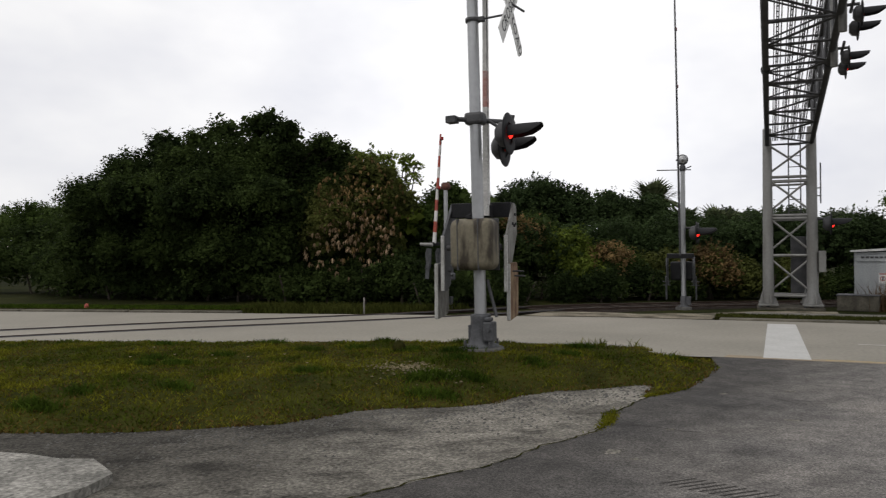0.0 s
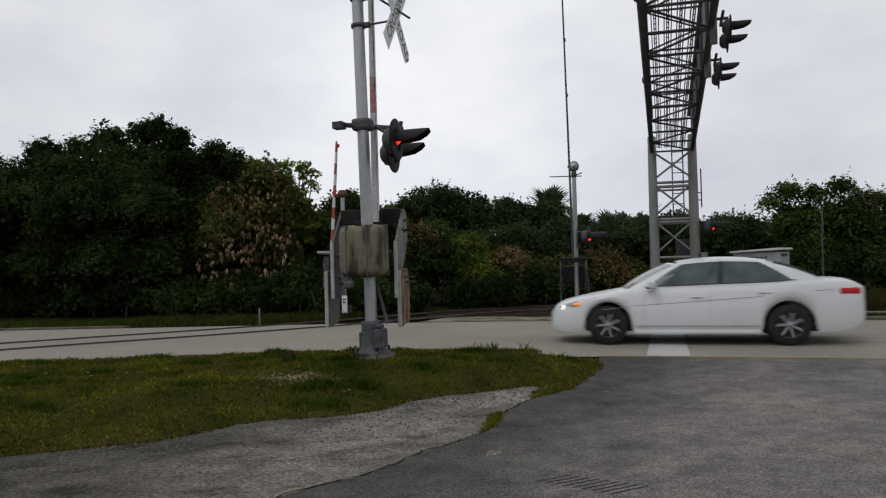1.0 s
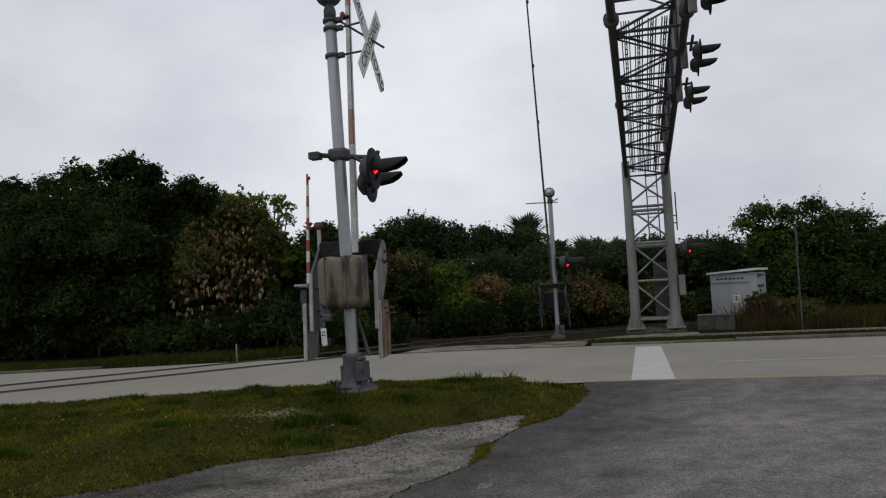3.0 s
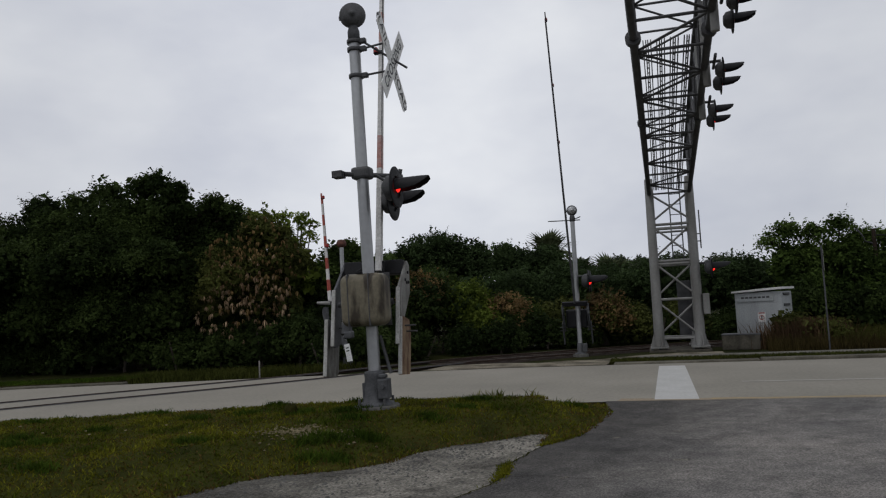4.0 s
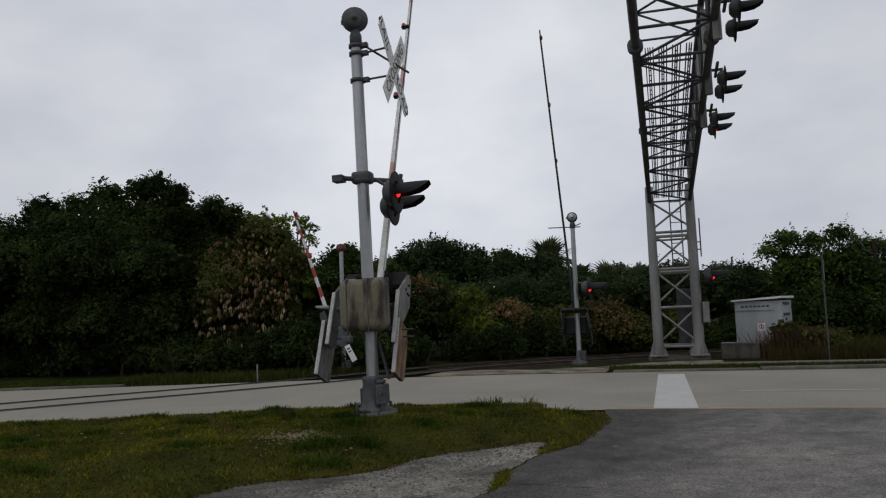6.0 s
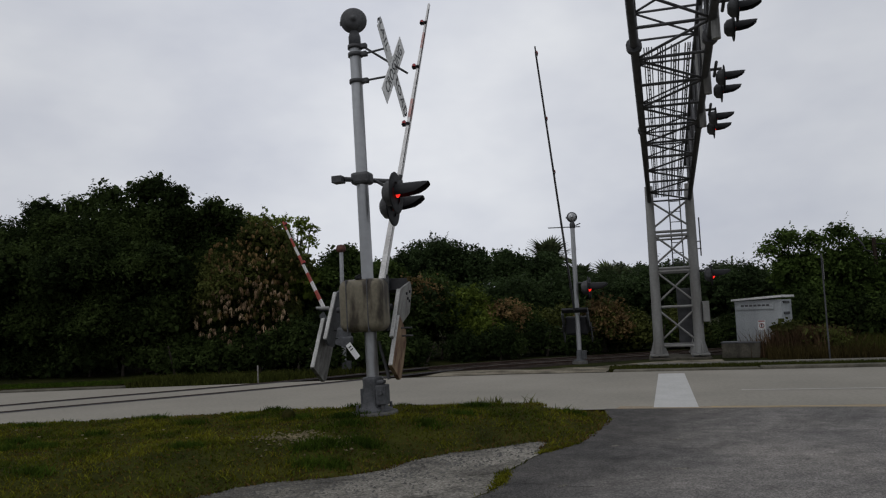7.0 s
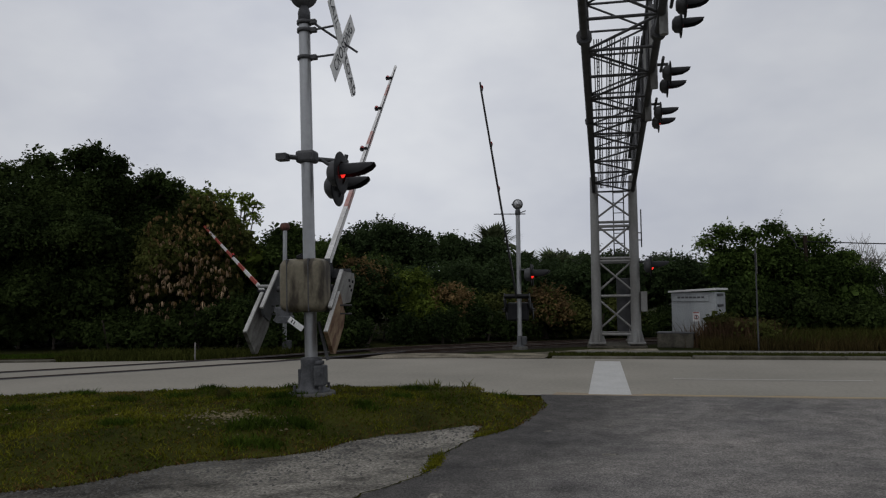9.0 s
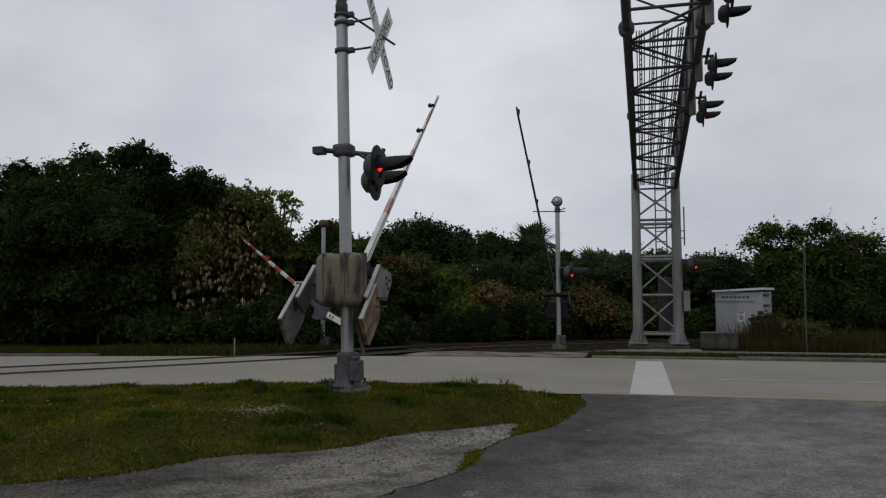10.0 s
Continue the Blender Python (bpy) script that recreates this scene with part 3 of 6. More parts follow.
tc = np.concatenate([tc, np.array([[-3.2, 6.9], [-3.3, 6.8], [-3.1, 7.0]])])
ti = rng.integers(0, len(tc), tn * 5)
tx, ty = tc[ti, 0] + rng.normal(0, 0.09, len(ti)), tc[ti, 1] + rng.normal(0, 0.06, len(ti))
good = edge_distance(tx, ty) > 0.1
tagged(blades("grass_tufts", tx[good], ty[good], lawn_height(tx[good], ty[good]), 0.07, 0.007, M_TUFT, rng, 1.2), "darker green tufts in the lawn", "grass", kind="stuff")
# taller weeds by the road's edge, and the verges
n = 34
wx = np.concatenate([rng.normal(-2.35, 0.05, n), rng.normal(-2.1, 0.05, n), rng.normal(-1.6, 0.06, n), rng.uniform(-3.3, -1.0, 400)])
wy = np.concatenate([rng.normal(10.2, 0.05, n * 3), rng.normal(10.3, 0.08, 400)])
wh = np.concatenate([rng.uniform(0.07, 0.16, n * 3), rng.uniform(0.04, 0.10, 400)])
tagged(blades("weeds", wx, wy, lawn_height(wx, wy), wh, 0.009, M_GRASS, rng, 0.8), "taller weeds at the edge of the lawn", "weeds", kind="stuff")
n = 15000
vx, vy = rng.uniform(-1, 12, n), rng.uniform(17.28, 18.18, n)
tagged(blades("verge_grass", vx, vy, np.full(n, 0.04), 0.05, 0.008, M_VERGE, rng, 1.2), "rough grass on the verge", "grass", kind="stuff")
n = 22000
vx, vy = rng.uniform(2.75, 14, n), rng.uniform(19.2, 26, n)
tagged(blades("rough_grass", vx, vy, np.full(n, -0.06), 0.36, 0.012, M_ROUGH, rng, 0.7), "tall brown rough grass behind the footway", "grass", kind="stuff")
n = 5200
vx, vy = rng.normal(3.75, 0.42, n), rng.normal(21.75, 0.22, n)
tagged(blades("dry_weeds", vx, vy, np.full(n, -0.06), 0.66, 0.011, M_WEED, rng, 0.5), "dry reddish-brown weeds before the relay cabinet", "weeds", kind="stuff")
n = 20000
vx, vy = rng.uniform(4.5, 18, n), rng.uniform(20.2, 27, n)
tagged(blades("tall_grass", vx, vy, np.full(n, -0.06), 0.42, 0.014, M_VERGE, rng, 0.7), "tall olive grass under the trees", "grass", kind="stuff")
n = 14000
vx = rng.uniform(-26, -12.4, n)
vy = np.interp(vx, [-30, -15, -12.4], [11.4, 14.9, 15.5]) + rng.uniform(0, 1.2, n)
tagged(blades("shade_grass", vx, vy, np.full(n, 0.05), 0.07, 0.011, M_TUFT, rng, 1.1), "green verge grass under the trees", "grass", kind="stuff")
n = 9000
vx = rng.uniform(-13.2, -6.6, n)
vy = np.interp(vx, [-15, -10, -6.5], [14.9, 15.9, 16.75]) + 0.1 + rng.uniform(0, 1, n) ** 0.7 * 2.3
vs = np.array([(p.x, p.y) for p in side(0.72)])
clear = np.array([np.hypot(vs[:, 0] - px_, vs[:, 1] - py_).min() for px_, py_ in zip(vx, vy)]) > 1.35
tagged(blades("edge_weeds", vx[clear], vy[clear], np.full(clear.sum(), -0.06), 0.2, 0.012, M_VERGE, rng, 0.9), "dull green weeds between road and trees", "weeds", kind="stuff")
sand = Mesh()
for i in range(260):
    x, y = -3.50 + random.gauss(0, 0.27), 7.11 + random.gauss(0, 0.14)
    z = float(lawn_height(np.array([x]), np.array([y]))[0])
    r = random.uniform(0.006, 0.024)
    sand.add([(x + r * random.uniform(0.6, 1.3) * math.cos(k * 1.05 + i), y + r * random.uniform(0.6, 1.3) * math.sin(k * 1.05 + i), z + 0.006) for k in range(6)] + [(x, y, z + 0.008 + r * 0.6)],
             [(k, (k + 1) % 6, 6) for k in range(6)])
tagged(part("bare_patch", sand, M_BARE), "bare sandy crumbs showing through the lawn", "soil", kind="stuff")
clod = Mesh()
rs = random.Random(3)
clod.lathe([(0.001, 0.085), (0.04, 0.08), (0.068, 0.055), (0.08, 0.015), (0.075, -0.02)], 12)
clod.v = [(x * rs.uniform(0.85, 1.15), y * rs.uniform(0.85, 1.15), z * rs.uniform(0.8, 1.2)) for x, y, z in clod.v]
tagged(part("clod", clod, M_SOIL, m=pose(-4.22, 8.3, float(lawn_height(np.array([-4.22]), np.array([8.3]))[0]) + 0.045)), "small dark clod of cut turf on the lawn", "clod")

for fx, fy in ((-6.2, 7.2), (-5.9, 6.9), (-6.6, 7.0), (-5.3, 7.4), (-5.6, 7.1), (-4.6, 6.8), (-6.9, 6.6), (-7.3, 7.4)):
    fz = float(lawn_height(np.array([fx]), np.array([fy]))[0])
    fl = thing("lawn_flower", pose(fx, fy, fz), "tiny pale yellow flower in the lawn", "flower", "lawn flowers")
    part("stem", Mesh().tube((0, 0, 0), (0, 0, 0.05), 0.002, n=4), M_GRASS, fl)
    part("petals", Mesh().lathe([(0.001, 0.052), (0.012, 0.056), (0.016, 0.062), (0.001, 0.055)], 8), M_YELLOW, fl)
sheet("concrete_slab", [(-5.6, 3.3), (-4.93, 3.46), (-4.7, 3.5), (-4.39, 3.49), (-4.18, 3.57), (-3.97, 3.46), (-3.79, 3.36), (-3.75, 3.22), (-3.72, 3.09), (-3.73, 2.9), (-3.9, 2.6), (-4.6, 2.45), (-5.6, 2.7)], 0.06, M_SLAB,
      "broken pale concrete slab beside the apron", "slab", "", 0.07)
# loose stones along the apron
stone_v, stone_f = [], []
for i in range(2400):
    t = rs.random()
    k = min(int(t * 14), 13)
    (ax, ay), (bx, by) = LAWN_NEAR[k + 9], LAWN_NEAR[k + 10]
    u = rs.random()
    off = abs(rs.gauss(0, 0.55))
    x, y, r = ax + (bx - ax) * u + off * 0.55, ay + (by - ay) * u - off * 0.8, 0.004 + 0.016 * rs.random() ** 2.5
    o = len(stone_v)
    stone_v += [(x + r, y, 0), (x, y + r * rs.uniform(0.6, 1), 0), (x - r, y, 0), (x, y - r, 0), (x, y, r * rs.uniform(0.5, 0.9))]
    stone_f += [(o, o + 1, o + 4), (o + 1, o + 2, o + 4), (o + 2, o + 3, o + 4), (o + 3, o, o + 4)]
st = Mesh().add(stone_v, stone_f)
tagged(part("loose_gravel", st, M_FOOT), "loose pale gravel along the lawn edge", "gravel", kind="stuff")
# cracks: thin dark grooves filled with soil
crack = Mesh()
line = [(-2.6, 2.7)] + DRIVE_EDGE[:2:-1]
pts = []
for (ax, ay), (bx, by) in zip(line, line[1:]):
    for k in range(6):
        t = k / 6
        pts.append((ax + (bx - ax) * t + rs.gauss(0, 0.012), ay + (by - ay) * t + rs.gauss(0, 0.01)))
for (ax, ay), (bx, by) in zip(pts, pts[1:]):
    w = rs.uniform(0.003, 0.013)
    crack.add([(ax - w, ay, 0.010), (ax + w, ay, 0.010), (bx + w, by, 0.010), (bx - w, by, 0.010)], [(0, 1, 2, 3)])
tagged(part("crack", crack, M_SOIL), "ragged soil-filled crack where asphalt meets apron", "crack", kind="structure")

for line in ([(-1.24, 6.05), (-1.05, 6.12), (-0.85, 6.1), (-0.64, 6.04), (-0.5, 6.06)], [(-0.62, 8.9), (-0.35, 8.3), (-0.2, 7.9), (0.1, 7.7), (0.45, 7.75)], [(-0.5, 7.1), (-0.28, 7.2), (-0.1, 7.45)]):
    me = Mesh()
    for (ax, ay), (bx, by) in zip(line, line[1:]):
        for k in range(4):
            p0, p1 = (Vector((ax, ay)).lerp(Vector((bx, by)), (k + e) / 4) for e in (0, 1))
            w = rs.uniform(0.003, 0.008)
            me.add([(p0.x, p0.y - w, 0.010), (p0.x, p0.y + w, 0.010), (p1.x, p1.y + w, 0.010), (p1.x, p1.y - w, 0.010)], [(0, 1, 2, 3)])
    tagged(part("crack", me, M_GROOVE), "thin dark crack in the asphalt", "crack", kind="structure")
for k in range(9):
    x, y = -0.56 + 0.058 * k, 4.74 - 0.02 * k
    gouge = Mesh().add([(x - 0.10, y - 0.17, 0.009), (x - 0.088, y - 0.175, 0.009), (x + 0.11, y + 0.012, 0.009), (x + 0.10, y + 0.02, 0.009)], [(0, 1, 2, 3)])
    tagged(part("scrape_mark", gouge, M_GROOVE), "short dark scrape mark in the asphalt", "scrape mark", "scrape marks", "structure")
for px_, py_, r_, w_ in ((0.16, 6.78, 0.07, 20), (-1.05, 5.22, 0.085, 60), (-0.87, 5.08, 0.04, 10), (0.19, 8.23, 0.05, 0), (-0.42, 7.86, 0.05, 30), (-0.74, 6.07, 0.05, 50)):
    me = Mesh()
    ring = [(r_ * (1 + 0.3 * math.sin(3 * a + w_)) * math.cos(a), 0.45 * r_ * (1 + 0.4 * math.cos(2 * a + w_)) * math.sin(a)) for a in np.linspace(0, 2 * math.pi, 12, endpoint=False)]
    me.add([(x, y, 0.006) for x, y in ring] + [(x * 0.8, y * 0.8, 0.012) for x, y in ring], [(i, (i + 1) % 12, 12 + (i + 1) % 12, 12 + i) for i in range(12)] + [tuple(range(12, 24))])
    tagged(part("asphalt_patch", me, M_APRON, m=pose(px_, py_, 0, 0, 0, w_)), "small pale worn patch in the asphalt", "patch", kind="structure")
n = 1500
ty = np.concatenate([rng.normal(6.3, 0.17, 800), rng.uniform(7.42, 8.0, 700)])
tx = np.interp(ty, [p[1] for p in DRIVE_EDGE[::-1]], [p[0] for p in DRIVE_EDGE[::-1]]) + rng.normal(-0.02, 0.03, n)
tagged(blades("crack_grass", tx, ty, np.full(n, 0.005), 0.03, 0.006, M_GRASS, rng, 1.6), "thin grass growing along the crack", "grass", kind="stuff")

# ---- flashing lights, masts, gates ----
def flasher(parent, m, lit, s=1.0, dome=1.0):
    """A round flashing light with backing disc and long hood, facing +X."""
    m = m @ Matrix.Scale(s, 4)
    disc = Mesh()
    face = Matrix.Rotation(radians(90), 4, "Y")
    disc.lathe([(0.001, -0.02), (0.22, -0.02), (0.29, -0.012), (0.295, 0.0), (0.28, 0.006), (0.16, 0.004)], 28, face)
    back = part("backing_disc", disc, M_BLACK, parent, "black round backing disc", m)
    hous = Mesh().lathe([(0.001, -0.19), (0.10, -0.185), (0.17, -0.13), (0.19, -0.03), (0.19, -0.005)], 20, face)
    part("housing", hous, M_STEEL, parent, "grey cast lamp housing", m)
    lens = Mesh().lathe([(0.072 * dome, 0.008), (0.064 * dome, 0.026 * dome), (0.04 * dome, 0.045 * dome), (0.001, 0.052 * dome)], 20, face)
    part("lens", lens, M_LIT if lit else M_LENS, parent, "glowing red lens" if lit else "dark red lens", m)
    hood = Mesh()
    rings = []
    for x, r, cut in ((0.0, 0.13, 160), (0.14, 0.132, 155), (0.3, 0.134, 130), (0.41, 0.134, 80), (0.47, 0.13, 30)):
        rings.append([(x, r * math.sin(radians(a)), r * math.cos(radians(a)) - 0.02 * x) for a in np.linspace(-cut / 2 - 30, cut / 2 + 30, 15)])
    vs = [p for ring in rings for p in ring]
    k = 15
    fs = [(i * k + j, i * k + j + 1, (i + 1) * k + j + 1, (i + 1) * k + j) for i in range(len(rings) - 1) for j in range(k - 1)]
    hood.add(vs, fs, smooth=True)
    inner = [(x, y * 0.96, z * 0.96 - 0.004) for x, y, z in vs]
    hood.add(inner, [tuple(reversed(q)) for q in fs], smooth=True)
    part("hood", hood, M_BLACK, back, "long black sun hood")


def bell(parent, z, r=0.165, face=-70, gong=None):
    """Gong bell on top of a mast."""
    me = Mesh()
    turn = Matrix.Translation((0, 0, z)) @ Matrix.Rotation(radians(face), 4, "Z") @ Matrix.Rotation(radians(90), 4, "Y")
    me.lathe([(0.001, -0.08), (r * 0.75, -0.075), (r * 0.9, -0.05), (r * 0.92, -0.01), (r * 1.03, -0.005), (r * 1.03, 0.015), (r * 0.94, 0.02), (r * 0.85, 0.05), (r * 0.5, 0.075), (0.001, 0.085)], 24, turn)
    me.box((r * 1.02, -0.02, 0), (0.05, 0.03, 0.05), Matrix.Translation((0, 0, z)) @ Matrix.Rotation(radians(180), 4, "Z"))
    bl = part("bell", me, M_STEEL, parent, "dark grey round crossing bell")
    part("gong", Mesh().lathe([(r * 0.8, 0.062), (r * 0.78, 0.075), (r * 0.4, 0.092), (0.03, 0.098), (0.028, 0.115), (0.001, 0.118)], 20, turn), gong or M_STEEL, bl, "paler gong face" if gong else "dark gong face")
    part("bell_neck", Mesh().lathe([(0.05, z - r - 0.17), (0.075, z - r - 0.15), (0.075, z - r - 0.05), (0.05, z - r + 0.03)], 16), M_CAST, parent)


def base(parent, r=0.3, lift=0.0, tall=1.0):
    up = Matrix.Translation((0, 0, lift)) @ Matrix.Diagonal((1, 1, tall, 1))
    part("footing", Mesh().lathe([(0.001, 0.05), (r * 0.97, 0.05), (r, 0.03), (r, -0.15)], 28), M_FOOT, parent, "round concrete footing", m=up)
    me = Mesh()
    me.lathe([(0.215, 0.05), (0.215, 0.085), (0.165, 0.10), (0.148, 0.2), (0.122, 0.40), (0.128, 0.46), (0.122, 0.49), (0.085, 0.50)], 8, Matrix.Rotation(radians(22.5), 4, "Z"))
    for k in range(4):
        a = k * math.pi / 2 + 0.5
        me.box((0.128, 0, 0.22), (0.06, 0.035, 0.26), Matrix.Rotation(a, 4, "Z"), 0.008)
    part("pedestal", me, M_CAST, parent, "grey cast iron split pedestal", m=up)
    jb = Mesh().box((0.15, -0.1, 0.27), (0.13, 0.16, 0.26), None, 0.02).box((0.14, -0.1, 0.43), (0.09, 0.1, 0.05), None, 0.015).tube((0.15, -0.17, 0.3), (0.15, -0.2, 0.3), 0.03, n=8)
    part("junction_box", jb, M_CAST, parent, "cast junction box with bolted door", m=up)
    for k in range(4):
        a = k * math.pi / 2 + 0.8
        part("anchor_bolt", Mesh().tube((0.22 * math.cos(a), 0.22 * math.sin(a), 0.05), (0.22 * math.cos(a), 0.22 * math.sin(a), 0.15), 0.018, n=6), M_STEEL, parent, m=up)
    part("conduit", Mesh().tube((0.2, 0.02, 0.45), (0.08, 0.05, 0.95), 0.022, n=8), M_STEEL, parent, m=up)


def lettered(parent, text, size, m, material):
    cu = bpy.data.curves.new("lettering", "FONT")
    cu.body, cu.size, cu.align_x, cu.align_y, cu.extrude = text, size, "CENTER", "CENTER", 0.001
    cu.space_character = 1.12
    ob = new("lettering", cu)
    cu.materials.append(material)
    ob.parent = parent
    ob.matrix_basis = m
    return ob


def crossbuck(parent, m):
    """Two crossed white blades facing +X, the lettering on both faces of each."""
    for k, (text, turn) in enumerate((("RAIL     ROAD", -48), ("CROSSING", 48))):
        blade = Mesh().box((0, 0, 0), (0.008, 1.22, 0.225), None, 0.003)
        mm = m @ Matrix.Translation((0.012 * k, 0, 0)) @ Matrix.Rotation(radians(turn), 4, "X")
        b = part("blade", blade, M_SIGN, parent, "white crossing blade with black lettering", mm)
        for s in (1, -1):
            lettered(b, text, 0.19, Matrix.Translation((0.0065 * s, 0, 0)) @ Matrix.Rotation(radians(90 * s), 4, "Z") @ Matrix.Rotation(radians(90), 4, "X"), M_INK)


def gate(name, pivot, turn, length, label, half, plate, red_step=0.45, lights=(0.55, 0.75, 0.97), arm_x=0.0, colours=None, every=3, size=1.0, wide=0.5, drop=0.0, lamp_x=0.0):
    """A gate that swings about its own X; at zero it stands upright and lowers towards +Y."""
    g = thing(name, pivot @ pose(0, 0, 0, 0, 0, turn), label, "gate arm", "crossing gates")
    # side plates with counterweights hang below the pivot
    big = size == 1.0
    for s in (-1, 1):
        if big:
            out = [(-0.15, 0.15), (0.22, 0.57), (0.33, 0.53), (0.38, 0.18), (0.10, -0.2), (0.12, -0.47), (-0.03, -0.55), (-0.15, -0.55)]
        else:
            out = [(p * size, q * size - drop) for p, q in ((-0.16, 0.42), (0.12, 0.42), (0.20, 0.2), (0.14, -0.1), (0.02, -0.5), (-0.16, -0.5), (-0.17, 0.1))]
        arm_plate = Mesh().prism(out, 0.03, Matrix.Translation((s * half, 0, 0)) @ Matrix.Rotation(radians(90), 4, "Z"))
        # on the big gate the left plate's shadow is painted with the darker grey
        sp = part("side_plate", arm_plate, (M_GREYP if s > 0 else M_CAST) if big else M_CAST, g, "grey steel side plate")
        if big:
            part("plate_edge", Mesh().box((s * half, -0.165, -0.2), (0.046, 0.028, 0.70), None, 0.006), M_EDGE, sp, "white strip painting the plate's lit front edge")
            for yy, zz in ((0.12, 0.3), (0.24, 0.42), (0.2, 0.28), (0.28, 0.3)):
                part("plate_bolt", Mesh().tube((s * half - 0.03, yy, zz), (s * half + 0.03, yy, zz), 0.02, n=6), M_BLACK, sp)
            xw = s * half + (0.02 if s > 0 else -0.105)
            w = Mesh().prism([(-0.10, -0.20), (0.24, -0.19), (0.32, -0.34), (0.32, -0.81), (0.27, -0.87), (-0.10, -0.91)], 0.045, Matrix.Translation((xw, 0, 0)) @ Matrix.Rotation(radians(90), 4, "Z"))
            cw = part("counterweight", w, M_RUST if s > 0 else M_GREYP, g, "rust-streaked counterweight plate" if s > 0 else "grey counterweight plate")
            part("weight_edge", Mesh().box((xw, -0.112, -0.555), (0.047, 0.02, 0.70), None, 0.005), M_EDGE, cw, "white strip painting the weight's lit front edge")
            bo = Mesh().tube((xw - 0.08, 0.02, -0.3), (xw + 0.16, 0.02, -0.3), 0.011, n=6).tube((xw - 0.08, 0.1, -0.36), (xw + 0.16, 0.1, -0.36), 0.011, n=6)
            part("bolt", bo, M_STEEL, cw)
        else:
            part("web", Mesh().box((s * half - s * 0.03, 0.02, -0.05 - drop), (0.018, 0.10 * size, 0.85 * size), None, 0.004), M_CAST, sp)
            w = Mesh()
            for k in range(plate):
                w.box((s * (half + 0.035 + 0.03 * k), -0.05 * size, -0.60 * size - drop), (0.028, 0.22 * size, 0.76 * size), None, 0.006)
            part("counterweight", w, M_CAST, g, "grey counterweight plate")
            bo = Mesh().tube((s * (half - 0.08), -0.02, -0.38 * size - drop), (s * (half + 0.12), -0.02, -0.38 * size - drop), 0.012, n=6).tube((s * (half - 0.08), -0.02, -0.5 * size - drop), (s * (half + 0.12), -0.02, -0.5 * size - drop), 0.012, n=6)
            part("bolt", bo, M_STEEL, sp)
    if big:
        part("cross_beam", Mesh().box((0, 0.18, 0.48), (half * 2 - 0.03, 0.08, 0.19), None, 0.01).box((arm_x, 0.09, 0.46), (0.12, 0.16, 0.16), None, 0.01), M_BLACK, g, "dark steel cross beam")
    else:
        part("cross_beam", Mesh().box((0, 0, 0.38 - drop), (half * 2, 0.10 * size, 0.15 * size), None, 0.01), M_BLACK, g, "dark steel cross beam")
    pale, red = colours or (M_ARMW, M_ARMR)
    n = int((length - 0.4) / red_step)
    for k in range(n):
        foot = 0.4 - drop
        z0, z1 = foot + (length - foot) * k / n, foot + (length - foot) * (k + 1) / n
        w0 = 0.05 - 0.026 * k / n
        w1 = 0.05 - 0.026 * (k + 1) / n
        me = Mesh()
        me.add([(arm_x + x * (w0 if z == z0 else w1) * wide, y * (w0 if z == z0 else w1), z) for z in (z0, z1) for x, y in ((-1, -1), (1, -1), (1, 1), (-1, 1))],
               [(3, 2, 1, 0), (4, 5, 6, 7), (0, 1, 5, 4), (1, 2, 6, 5), (2, 3, 7, 6), (3, 0, 4, 7)])
        part("arm_band", me, red if k % every == every - 1 else pale, g, "faded band" if k % every == every - 1 else "pale band")
    for q in lights:
        z = 0.4 + (length - 0.4) * q
        lm = Mesh().box((arm_x + lamp_x * 0.5, -0.06 - lamp_x * 0.5, z), (0.05 + abs(lamp_x), 0.045, 0.05), None, 0.01).box((arm_x, -0.035, z), (0.05, 0.07, 0.04), None, 0.008)
        al = part("arm_lamp_bracket", lm, M_BLACK, g)
        part("arm_lamp", Mesh().lathe([(0.035, 0), (0.035, 0.06), (0.02, 0.085), (0.001, 0.09)], 10, Matrix.Translation((arm_x + lamp_x, -0.075 - lamp_x * 0.5, z - 0.01))), M_LENS, al, "small red arm lamp")
    part("arm_cable", Mesh().tube((arm_x + 0.03, -0.04, 0.5), (arm_x + 0.02, -0.025, length * 0.97), 0.008, n=5), M_BLACK, g)
    return g


def slim_base(parent):
    part("footing", Mesh().lathe([(0.001, 0.04), (0.2, 0.04), (0.21, 0.02), (0.21, -0.15)], 20), M_FOOT, parent, "small concrete footing")
    part("pedestal", Mesh().lathe([(0.15, 0.04), (0.15, 0.07), (0.085, 0.08), (0.075, 0.32), (0.06, 0.34)], 10), M_CAST, parent, "grey cast pedestal")
    part("junction_box", Mesh().box((0.13, -0.02, 0.2), (0.12, 0.14, 0.22), None, 0.015), M_CAST, parent)


# the tall mast on the lawn
mast = thing("crossing_signal_mast", pose(-3.235, 8.57, 0.16, 0, -1.3, 0), "tall grey aluminium crossing mast with bell, crossbuck and lights", "signal mast", "signal masts")
base(mast, lift=0.072, tall=0.91, r=0.28)
part("pole", Mesh().tube((0, 0, 0.1), (0, 0, 4.68), 0.075, 0.07, 20), M_ALU, mast, "weathered round aluminium pole")
bell(mast, 4.92, 0.16)
for z in (4.58, 4.48, 4.14):
    part("band_clamp", Mesh().lathe([(0.075, -0.025), (0.092, -0.022), (0.092, 0.022), (0.075, 0.025)], 18, Matrix.Translation((0, 0, z))).box((0.11, 0, 0), (0.09, 0.07, 0.06), Matrix.Translation((0, 0, z)), 0.01), M_STEEL, mast, "dark steel band clamp")
cb = Matrix.Translation((0.46, 0.05, 4.25))
